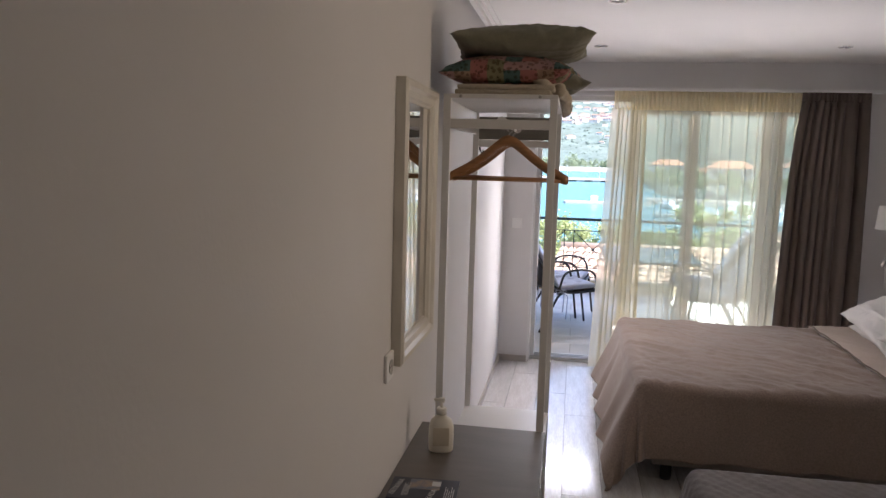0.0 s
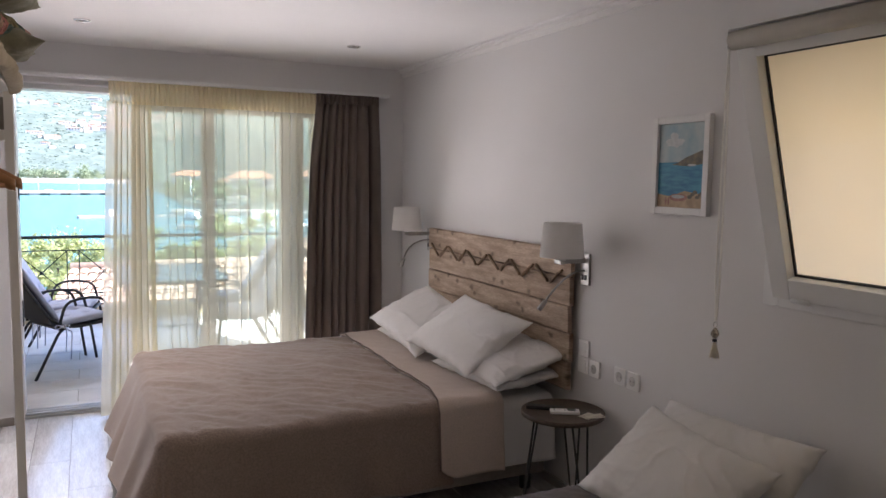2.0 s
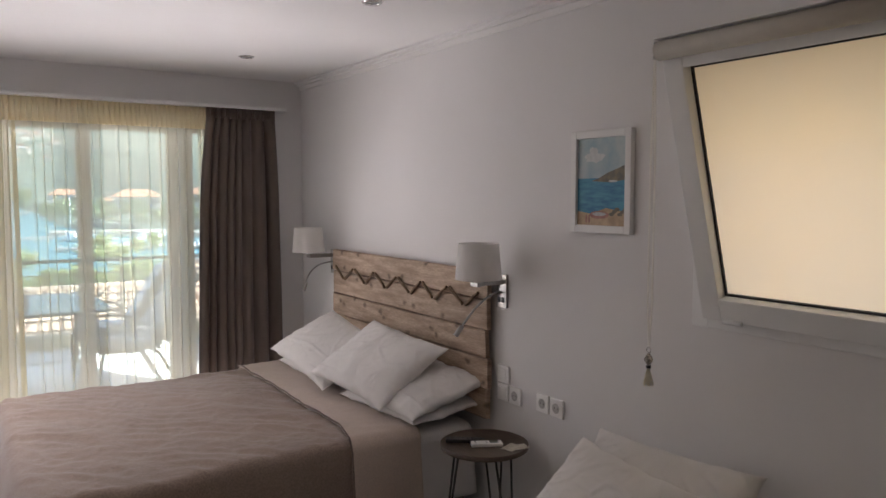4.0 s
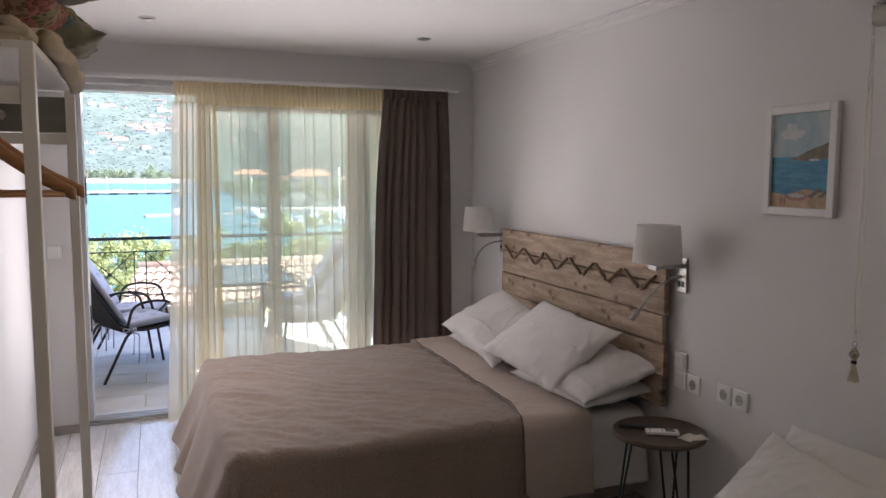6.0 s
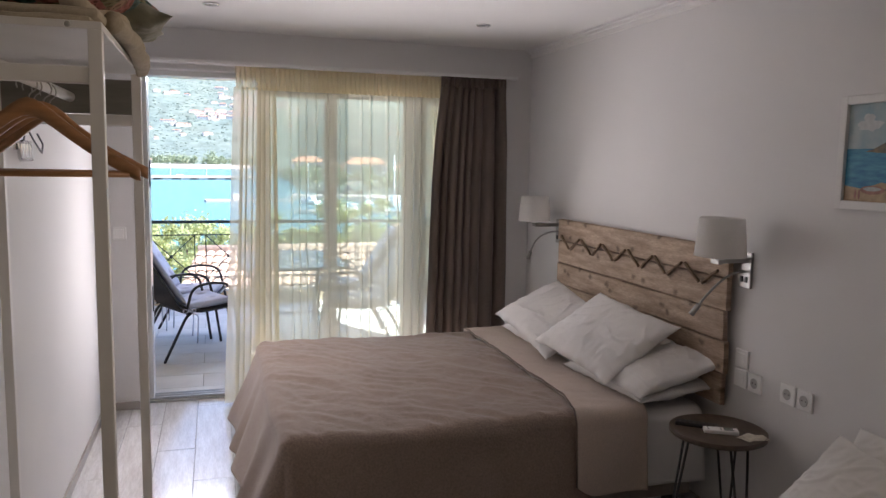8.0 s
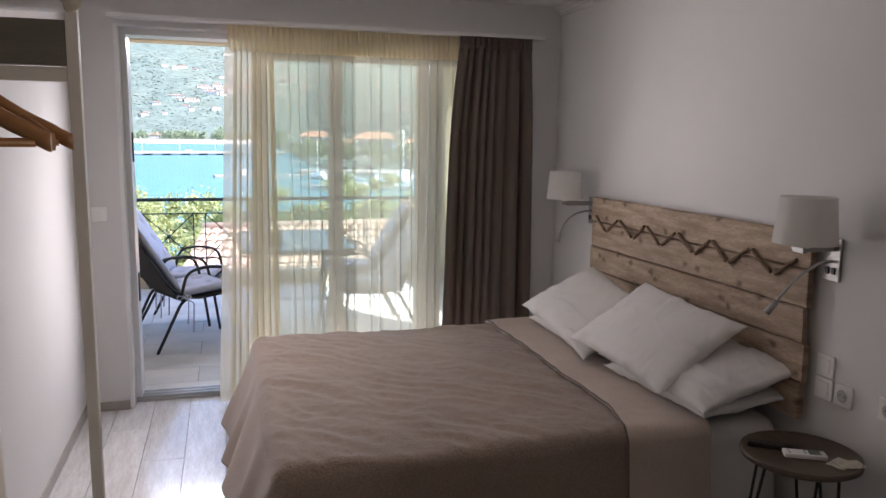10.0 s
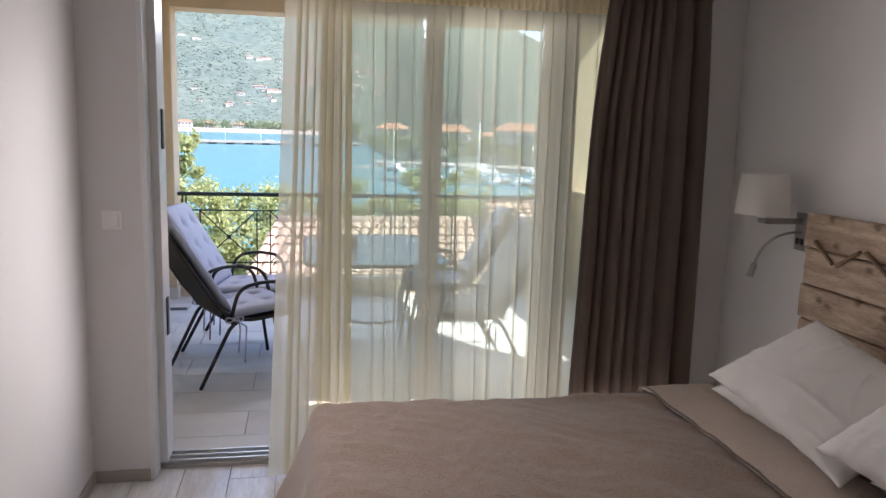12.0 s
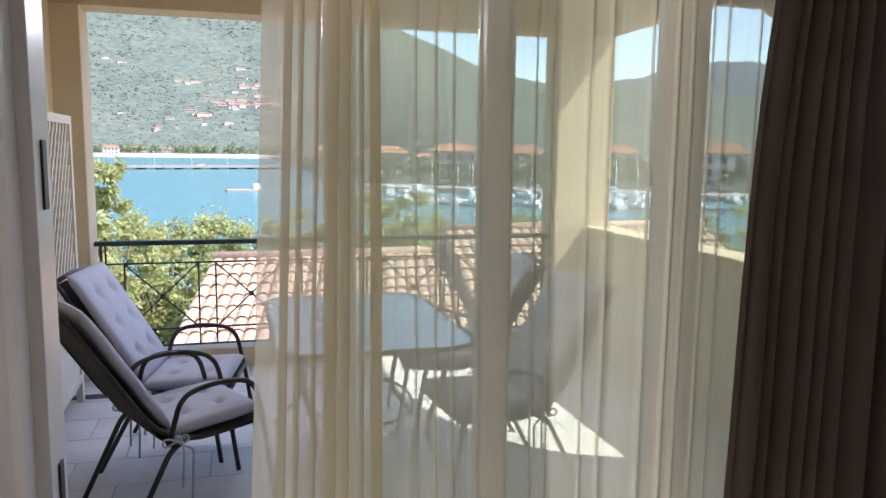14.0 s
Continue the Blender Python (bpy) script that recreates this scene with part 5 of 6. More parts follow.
# ---- lattice screen ----
lt = thing("lattice_screen", "white painted wooden lattice screen by the wall", "screen")
LW = mat("lattice_paint", (0.74, 0.70, 0.62), 0.6, var=0.1, scale=10)
LX, LY0, LY1, LZ0, LZ1 = -0.455, 9.25, 10.42, 0.0, 1.76
for y in (LY0, LY1 - 0.05):
    part("stile", boxes((LX - 0.02, LX + 0.02, y, y + 0.05, ZB, LZ1), bevel=0.003), LW, lt)
for z in (0.10, 0.46, LZ1 - 0.05):
    part("rail", boxes((LX - 0.02, LX + 0.02, LY0 + 0.05, LY1 - 0.05, z, z + 0.05), bevel=0.003), LW, lt)
part("panel", boxes((LX - 0.006, LX + 0.006, LY0 + 0.05, LY1 - 0.05, 0.15, 0.46)), LW, lt)
z0, z1, y0, y1 = 0.51, LZ1 - 0.05, LY0 + 0.05, LY1 - 0.05
for sgn, dx in ((1, 0.006), (-1, -0.006)):
    k = -1.4
    while k < 2.6:
        pts = []
        for f in np.linspace(0, 1, 50):
            z = z0 + (z1 - z0) * f
            y = y0 + k + (z - z0) * 0.62 if sgn > 0 else y0 + k + 1.0 - (z - z0) * 0.62
            if y0 <= y <= y1:
                pts.append((y, z))
        if len(pts) > 3:
            (ya, za), (yb, zb) = pts[0], pts[-1]
            bm = bmesh.new()
            w = 0.014
            vs = [bm.verts.new((LX + dx + ex, y + ey, z)) for y, z in ((ya, za), (yb, zb)) for ex, ey in ((-0.004, -w), (0.004, -w), (0.004, w), (-0.004, w))]
            for q in ((0, 1, 5, 4), (1, 2, 6, 5), (2, 3, 7, 6), (3, 0, 4, 7), (3, 2, 1, 0), (4, 5, 6, 7)):
                bm.faces.new([vs[t] for t in q])
            part("slat", bm, LW, lt)
        k += 0.085
solid("floor_drain", boxes((-0.56, -0.30, 10.42, 10.50, ZB, ZB + 0.006), bevel=0.001), IRON, "dark metal drain grating at the balcony's edge", "drain")


# ---- garden chairs ----
def pad_bm(w, l, t, tufts, seed):
    bm = bmesh.new()
    nx, ny = 30, 30
    for side in (1, -1):
        vs = []
        for i in range(nx + 1):
            for j in range(ny + 1):
                u, v = -1 + 2 * i / nx, -1 + 2 * j / ny
                fat = (max(0, 1 - abs(u) ** 7) * max(0, 1 - abs(v) ** 7)) ** 0.4
                x, y = u * w / 2, v * l / 2
                dent = 1.0
                for tu, tv in tufts:
                    d = math.hypot((u - tu) * w, (v - tv) * l)
                    dent -= 0.95 * math.exp(-(d / 0.055) ** 2)
                z = side * t / 2 * fat * max(0.15, dent) + 0.003 * noise.noise(Vector((x * 9, y * 9, seed)))
                vs.append(bm.verts.new((x, y, z)))
        for i in range(nx):
            for j in range(ny):
                q = (vs[i * (ny + 1) + j], vs[(i + 1) * (ny + 1) + j], vs[(i + 1) * (ny + 1) + j + 1], vs[i * (ny + 1) + j + 1])
                bm.faces.new(q if side > 0 else q[::-1]).smooth = True
    bmesh.ops.remove_doubles(bm, verts=bm.verts, dist=0.0006)
    return bm


def bend(pts, n=6):
    """Round the corners of a line of points."""
    pts = [Vector(p) for p in pts]
    out = [pts[0]]
    for a, b, c in zip(pts, pts[1:], pts[2:]):
        r = min((b - a).length, (c - b).length) * 0.45
        p, q = b + (a - b).normalized() * r, b + (c - b).normalized() * r
        out += [p.lerp(b, t).lerp(b.lerp(q, t), t) for t in np.linspace(0, 1, n)]
    return out + [pts[-1]]


def garden_chair(m):
    """A steel garden armchair with a tufted cushion; it faces +x, feet on z = 0."""
    c = thing("garden_chair", "dark steel garden armchair with tufted grey-white cushions", "chair", m, group="chairs round the balcony table")
    A = 0.275
    for s in (-1, 1):
        part("rear_leg", tube(bend([(-0.36, s * (A - 0.005), 0.0), (-0.17, s * A, 0.36), (-0.10, s * A, 0.40)]), 0.0115, 10), BLACKM, c)
        part("armrest", tube(bend([(0.315, s * A, 0.0), (0.265, s * A, 0.36), (0.21, s * (A + 0.012), 0.60), (0.03, s * (A + 0.015), 0.622), (-0.12, s * (A + 0.01), 0.59), (-0.175, s * A, 0.385)], 8), 0.0115, 10), BLACKM, c, "curved steel arm and front leg")
        part("side_tube", tube(bend([(0.27, s * (A - 0.02), 0.40), (-0.17, s * (A - 0.02), 0.37), (-0.535, s * (A - 0.03), 0.955)], 8), 0.0115, 10), BLACKM, c)
    part("top_tube", tube([(-0.535, -(A - 0.03), 0.955), (-0.548, 0, 0.968), (-0.535, A - 0.03, 0.955)], 0.0115, 10), BLACKM, c)
    part("front_tube", tube([(0.27, -(A - 0.02), 0.40), (0.27, A - 0.02, 0.40)], 0.0115, 10), BLACKM, c)
    part("brace", tube([(-0.15, -A, 0.375), (-0.15, A, 0.375)], 0.009, 8), BLACKM, c)
    bm = bmesh.new()
    line = [(0.265, 0.405), (-0.14, 0.378), (-0.20, 0.41), (-0.53, 0.945)]
    rows = [[bm.verts.new((x, y, z)) for x, z in line] for y in (-(A - 0.03), A - 0.03)]
    for k in range(3):
        bm.faces.new((rows[0][k], rows[0][k + 1], rows[1][k + 1], rows[1][k]))
    bmesh.ops.solidify(bm, geom=list(bm.faces), thickness=0.003)
    part("sling", bm, SLING, c, "grey woven sling")
    tuft = [(a, b) for a in (-0.4, 0.4) for b in (-0.5, 0.0, 0.5)]
    sc_ = part("seat_cushion", moved(pad_bm(0.44, 0.48, 0.065, [(a, b) for a in (-0.4, 0.4) for b in (-0.4, 0.4)], 1), basis((0.05, 0, 0.432), (1, 0, 0.06), (0, 1, 0))), GREYC, c, "pale grey tufted seat cushion")
    bc = part("back_cushion", moved(pad_bm(0.64, 0.48, 0.055, [(a, b) for a in (-0.55, 0.0, 0.55) for b in (-0.4, 0.4)], 2), basis((-0.315, 0, 0.715), (-0.53, 0, 0.85), (0, 1, 0))), GREYC, c, "pale grey tufted back cushion")
    for s in (-1, 1):
        for k, (dx, dz) in enumerate(((0.01, 0.20), (0.05, 0.27))):
            part("tie", tube(bend([(-0.16, s * (A - 0.01), 0.405), (-0.14 + dx * 0.5, s * (A + 0.02), 0.43 - 0.05 * k), (-0.13 + dx, s * (A + 0.025), 0.36), (-0.14 + dx, s * (A + 0.02), 0.40 - dz)], 5), 0.005, 5), GREYC, sc_, "knotted cloth tie")
        part("bow", tube([(-0.15 + 0.055 * math.cos(a), s * (A + 0.012), 0.405 + 0.016 * math.sin(2 * a)) for a in np.linspace(0, math.tau, 20, endpoint=False)], 0.005, 5, closed=True), GREYC, sc_, "cloth bow")
    return c


ch = garden_chair(pose(0.265, 8.82, ZB, 0, 0, 27))
copy_thing(ch, pose(0.245, 9.42, ZB, 0, 0, -10))
copy_thing(ch, pose(1.71, 8.72, ZB, 0, 0, 186))
copy_thing(ch, pose(1.71, 9.56, ZB, 0, 0, 174))

# ---- glass table ----
gt = thing("garden_table", "garden table with a frosted glass top and bent legs", "table", pose(1.13, 9.17, ZB))


def round_slab(w, l, r, z0, z1, n=10):
    bm = bmesh.new()
    line = []
    for sx, sy, a0 in ((1, 1, 0), (-1, 1, 90), (-1, -1, 180), (1, -1, 270)):
        for k in range(n + 1):
            a = radians(a0 + 90 * k / n)
            line.append((sx * (w / 2 - r) + r * math.cos(a), sy * (l / 2 - r) + r * math.sin(a)))
    lo, hi = [bm.verts.new((x, y, z0)) for x, y in line], [bm.verts.new((x, y, z1)) for x, y in line]
    bm.faces.new(hi)
    bm.faces.new(lo[::-1])
    for k in range(len(line)):
        bm.faces.new((lo[k], lo[(k + 1) % len(line)], hi[(k + 1) % len(line)], hi[k]))
    return bm, line


bm, edge = round_slab(0.90, 1.32, 0.16, 0.726, 0.732)
part("glass_top", bm, mat("rippled_glass", (0.36, 0.47, 0.58), 0.12, var=0.12, scale=60, bump=0.3, bump_scale=90, spec=0.8), gt, "bluish rippled glass top")
part("rim", tube([(x * 1.005, y * 1.005, 0.722) for x, y in edge], 0.013, 8, closed=True), BLACKM, gt)
for sx in (-1, 1):
    for sy in (-1, 1):
        part("leg", tube(bend([(sx * 0.34, sy * 0.52, 0.715), (sx * 0.33, sy * 0.47, 0.50), (sx * 0.24, sy * 0.40, 0.22), (sx * 0.42, sy * 0.56, 0.0)], 8), 0.013, 10), BLACKM, gt, "bent steel leg")
part("ring", tube([(0.26 * math.cos(a) * 1.05, 0.40 * math.sin(a) * 1.05, 0.30) for a in np.linspace(0, math.tau, 40, endpoint=False)], 0.008, 6, closed=True), BLACKM, gt)
cup = thing("candle_cup", "small pale pot with a handle on the table", "pot", pose(0.98, 9.05, ZB + 0.732))
part("body", lathe([(0, 0), (0.042, 0), (0.052, 0.01), (0.052, 0.095), (0.047, 0.10), (0.045, 0.02), (0, 0.015)], 24), mat("pale_ceramic", (0.42, 0.36, 0.30), 0.5, var=0.3, scale=30), cup)
part("handle", tube([(-0.052 - 0.028 * math.sin(a), 0, 0.05 + 0.03 * math.cos(a)) for a in np.linspace(0, math.pi, 10)], 0.006, 6), MATS["pale_ceramic"], cup)

# ---- outside ----
SEA = -11.0


def ramp_at(v, pts):
    for (a, p), (b, q) in zip(pts, pts[1:]):
        if v <= b:
            return p + (q - p) * max(0, (v - a) / (b - a))
    return pts[-1][1]


EYE_X, EYE_Y = 0.5, 5.4
SHORE = [(-60, 1500), (-12, 1150), (2.6, 1080), (4.2, 640), (6, 330), (9, 250), (16, 235), (30, 225), (60, 220)]
HILLFOOT = [(-60, 1500), (-12, 1150), (6, 1100), (12, 700), (16, 480), (30, 400), (60, 360)]
RIDGE = [(-60, 10.0), (-15, 12.5), (-4, 13.0), (8, 11.6), (12, 9.2), (18.7, 6.1), (23, 5.1), (31, 5.3), (36, 4.6), (48, 3.6), (60, 3.0)]


def land_height(x, y):
    """Height of the land: gardens near by, the bay, then the far shore and its mountain."""
    dx, dy = x - EYE_X, y - EYE_Y
    az, r = math.degrees(math.atan2(dx, dy)), math.hypot(dx, dy)
    near = -6.5 - 5.5 * min(1, max(0, (y - 26) / 26.0)) if y < 60 else -14.0
    s = ramp_at(az, SHORE)
    if abs(az) > 75 or r < s:
        return near if r < 150 or abs(az) <= 75 else -9.5
    ridge_r = 2500.0
    hill = max(s, ramp_at(az, HILLFOOT))
    f = max(0.0, (r - hill) / (ridge_r - hill))
    foot = min(1, (r - s) / 260.0) * 4.0
    h = ridge_r * math.tan(radians(ramp_at(az, RIDGE)))
    base = max(0.0, f - 0.13) / 0.87
    rough = noise.noise(Vector((x / 420, y / 420, 0))) * 38 + noise.noise(Vector((x / 150, y / 150, 3))) * 9 + noise.noise(Vector((x / 50, y / 50, 6))) * 2
    if f <= 1:
        return SEA + 0.8 + foot + (h * base ** 1.25) + rough * min(1, base * 2.2)
    return SEA + h * max(0.2, 1 - (f - 1) * 1.2) + rough


def land_mesh():
    rs = [0.5, 6, 12, 20, 30, 40, 50, 60, 80, 120, 180] + list(np.geomspace(240, 3600, 120))
    azs = np.linspace(-62, 66, 260)
    pts, faces = [], []
    for r in rs:
        for a in azs:
            x, y = EYE_X + r * math.sin(radians(a)), EYE_Y + 3 + r * math.cos(radians(a))
            pts.append((x, y, land_height(x, y)))
    n = len(azs)
    for i in range(len(rs) - 1):
        for j in range(n - 1):
            faces.append((i * n + j, i * n + j + 1, (i + 1) * n + j + 1, (i + 1) * n + j))
    me = bpy.data.meshes.new("ground")
    me.from_pydata(pts, [], faces)
    me.polygons.foreach_set("use_smooth", [True] * len(me.polygons))
    return me


def scrub_mat():
    """Mediterranean scrub: bushes on paler dry ground, in clumps of several sizes; aerial haze is put into the greens.
    """
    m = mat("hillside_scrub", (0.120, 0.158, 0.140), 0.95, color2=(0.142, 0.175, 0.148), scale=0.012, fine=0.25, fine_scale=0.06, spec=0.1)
    return m


me = land_mesh()
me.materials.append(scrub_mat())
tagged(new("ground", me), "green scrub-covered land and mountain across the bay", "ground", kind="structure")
SEAM = bpy.data.materials.new("sea_water")
SEAM.use_nodes = True
_n, _l = SEAM.node_tree.nodes, SEAM.node_tree.links
_b = _n["Principled BSDF"]
_b.inputs["Base Color"].default_value = (0.06, 0.20, 0.24, 1)
_b.inputs["Roughness"].default_value = 0.25
_b.inputs["Specular IOR Level"].default_value = 0.3
_t, _k, _m, _x = _n.new("ShaderNodeTexNoise"), _n.new("ShaderNodeBump"), _n.new("ShaderNodeMapping"), _n.new("ShaderNodeTexCoord")
_m.inputs["Scale"].default_value = (0.25, 0.6, 1)
_t.inputs["Scale"].default_value, _t.inputs["Detail"].default_value = 1.0, 6
_k.inputs["Strength"].default_value, _k.inputs["Distance"].default_value = 0.6, 0.4
_l.new(_x.outputs["Object"], _m.inputs[0])
_l.new(_m.outputs[0], _t.inputs["Vector"])
_l.new(_t.outputs["Fac"], _k.inputs["Height"])
_l.new(_k.outputs[0], _b.inputs["Normal"])
bm = bmesh.new()
vs = [bm.verts.new(p) for p in ((-2500, 40, SEA), (2500, 40, SEA), (2500, 2200, SEA), (-2500, 2200, SEA))]
bm.faces.new(vs)
r = bmesh.ops.extrude_face_region(bm, geom=list(bm.faces))
bmesh.ops.translate(bm, vec=(0, 0, -3), verts=[v for v in r["geom"] if isinstance(v, bmesh.types.BMVert)])
solid("sea", bm, SEAM, "calm turquoise water of the bay", "sea", "structure")


def polar(px_az, r, z):
    return (EYE_X + r * math.sin(radians(px_az)), EYE_Y + r * math.cos(radians(px_az)), z)


# beach along the far shore
SAND = mat("pale_sand", (0.50, 0.46, 0.40), 0.9, var=0.15, scale=0.05)
bm = bmesh.new()
row = []
for a in np.linspace(-16, 3.6, 60):
    s = ramp_at(a, SHORE)
    wv = 8 * noise.noise(Vector((a * 0.5, 0, 0)))
    row.append([bm.verts.new(polar(a, s - 12 + wv, SEA - 0.3)), bm.verts.new(polar(a, s + 4 + wv, SEA + 2.2)), bm.verts.new(polar(a, s + 34 + wv, SEA + 5.2)), bm.verts.new(polar(a, s + 60 + wv, SEA - 1))])
for p, q in zip(row, row[1:]):
    for k in range(3):
        bm.faces.new((p[k], q[k], q[k + 1], p[k + 1])).smooth = True
solid("beach", bm, SAND, "pale sandy beach on the far shore", "beach", "structure")

# ---- far houses ----
HWALL = mat("far_house_wall", (0.60, 0.57, 0.53), 0.9, random_hue=0.15, scale=0.3)
HROOF = mat("far_house_roof", (0.42, 0.22, 0.14), 0.9, random_hue=0.25, scale=0.5)
HWIN = mat("far_window", (0.05, 0.06, 0.07), 0.3)


def far_house():
    h = thing("far_house", "white house with an orange tile roof on the hillside", "house", pose(0, 0, 0), group="houses on the hillside")
    part("wall", boxes((-7, 7, -5, 5, -3, 5.5)), HWALL, h)
    bm = bmesh.new()
    v = [bm.verts.new(p) for p in ((-7.6, -5.6, 5.5), (7.6, -5.6, 5.5), (7.6, 5.6, 5.5), (-7.6, 5.6, 5.5), (-3.5, 0, 7.8), (3.5, 0, 7.8))]
    for q in ((0, 1, 5, 4), (1, 2, 5), (2, 3, 4, 5), (3, 0, 4), (3, 2, 1, 0)):
        bm.faces.new([v[k] for k in q])
    part("roof", bm, HROOF, h)
    for x in (-4.5, -1.5, 1.5, 4.5):
        for z in (0.4, 3.2):
            part("window", boxes((x - 0.6, x + 0.6, -5.08, -5.0, z, z + 1.5)), HWIN, h)
    return h


rng = random.Random(4)
proto = far_house()
spots = []
for az, el, n, sa, se in ((2.3, 3.3, 22, 0.9, 0.35), (0.0, 3.0, 16, 1.2, 0.25), (4.2, 3.9, 16, 0.9, 0.3), (0.5, 4.2, 14, 1.5, 0.4), (2.8, 5.2, 10, 1.0, 0.3), (5.5, 3.2, 10, 1.2, 0.4), (-3.5, 2.6, 6, 1.6, 0.5), (-2.8, 4.6, 4, 0.8, 0.2), (-5.5, 1.6, 6, 1.8, 0.4), (1.5, 1.7, 6, 2.0, 0.3), (-7.5, 5.8, 3, 0.5, 0.2), (7.0, 2.4, 6, 1.6, 0.6), (14, 1.9, 5, 2.0, 0.5), (-9, 2.4, 5, 1.0, 0.6)):
    for _ in range(n):
        spots.append((az + rng.gauss(0, sa), el + rng.gauss(0, se)))
for k, (az, el) in enumerate(spots):
    r = ramp_at(az, SHORE) + 60
    best = None
    while r < 2450:
        x, y, _ = polar(az, r, 0)
        z = land_height(x, y)
        if math.degrees(math.atan2(z - 1.6, r)) >= el:
            best = (x, y, z)
            break
        r += 15
    if best:
        sc_ = rng.uniform(0.45, 1.0)
        m = pose(*best, 0, 0, -az + rng.uniform(-25, 25)) @ Matrix.Diagonal((sc_ * rng.uniform(0.9, 2.0), sc_, sc_ * 0.8, 1))
        c = copy_thing(proto, m)
for az, r, s_ in ((-6.5, 1190, 1.5), (-4.6, 1200, 1.3), (-8.3, 1180, 1.6), (6.8, 480, 1.5), (9.4, 430, 0.9), (11.2, 350, 1.4), (14.2, 420, 1.0), (16.4, 345, 1.6), (18.6, 400, 0.9), (21.5, 330, 1.5), (24.5, 380, 1.1), (28, 320, 1.6), (31.5, 370, 1.0), (35.5, 310, 1.7), (39, 350, 1.0), (42, 310, 1.5)):
    x, y, _ = polar(az, r, 0)
    copy_thing(proto, pose(x, y, SEA + 4, 0, 0, -az) @ Matrix.Diagonal((s_, s_, s_, 1)))
bx, by, _ = polar(-2.2, 1230, 0)
proto.matrix_world = pose(bx, by, SEA + 4, 0, 0, 5) @ Matrix.Diagonal((1.6, 1.2, 1.2, 1))

# ---- far trees along the shores ----
LEAF = mat("tree_leaf", (0.32, 0.37, 0.13), 0.7, color2=(0.42, 0.45, 0.19), scale=1.2, fine=0.3, fine_scale=3, translucent=0.5)
LEAF_Y = mat("pale_leaf", (0.50, 0.54, 0.27), 0.7, color2=(0.42, 0.47, 0.22), scale=1.2, fine=0.25, fine_scale=3, translucent=0.5)
FARLEAF = mat("far_foliage", (0.20, 0.26, 0.15), 0.9, color2=(0.26, 0.31, 0.19), scale=0.15, fine=0.4, fine_scale=0.8)
BARK = mat("tree_bark", (0.13, 0.10, 0.075), 0.9, var=0.3, scale=8, bump=0.5, bump_scale=30)


def leaf_cloud(centres, per, size, seed):
    """Many small leaves round a set of (centre, radius) clumps."""
    g = np.random.default_rng(seed)
    pts, faces = [], []
    for (cx, cy, cz), rad in centres:
        d = g.normal(size=(per, 3))
        d /= np.linalg.norm(d, axis=1)[:, None]
        p = np.array((cx, cy, cz)) + d * rad * np.abs(g.normal(0.0, 0.62, (per, 1))) * np.array((1, 1, 0.9))
        a, b = g.normal(size=(per, 3)), g.normal(size=(per, 3))
        a /= np.linalg.norm(a, axis=1)[:, None]
        b -= a * (a * b).sum(1)[:, None]
        b /= np.linalg.norm(b, axis=1)[:, None]
        s = size * g.uniform(0.6, 1.3, (per, 1))
        for q in range(per):
            k = len(pts)
            pts += [tuple(p[q] - a[q] * s[q]), tuple(p[q] + b[q] * s[q] * 0.45), tuple(p[q] + a[q] * s[q]), tuple(p[q] - b[q] * s[q] * 0.45)]
            faces.append((k, k + 1, k + 2, k + 3))
    me = bpy.data.meshes.new("crown")
    me.from_pydata(pts, [], faces)
    return me


g = random.Random(9)
cl = []
for k in range(170):
    a = g.uniform(-14, 4.5)
    r = ramp_at(a, SHORE) + g.uniform(38, 110)
    x, y, _ = polar(a, r, 0)
    hgt = g.choice((8, 10, 12, 13, 20 if -1 < a < 4 else 12))
    for q in range(3):
        cl.append(((x + g.uniform(-5, 5), y + g.uniform(-4, 4), SEA + 4 + hgt * (0.4 + 0.25 * q)), hgt * (0.55 - 0.1 * q)))
for k in range(240):
    a = g.uniform(5.5, 48)
    r = ramp_at(a, SHORE) + g.uniform(14, 210)
    x, y, _ = polar(a, r, 0)
    hgt = g.uniform(3.0, 8.5)
    for q in range(2):
        cl.append(((x + g.uniform(-4, 4), y + g.uniform(-4, 4), SEA + 3 + hgt * (0.4 + 0.3 * q)), hgt * (0.5 - 0.12 * q)))
me = leaf_cloud(cl, 110, 0.9, 5)
me.materials.append(FARLEAF)
tagged(new("far_trees", me), "belt of green trees along the far shores", "trees", kind="stuff")

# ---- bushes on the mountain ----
# Close to the ground's colour: haze over the slope is painted in.
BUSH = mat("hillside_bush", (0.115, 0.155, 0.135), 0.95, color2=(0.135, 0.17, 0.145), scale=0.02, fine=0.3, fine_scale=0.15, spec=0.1)


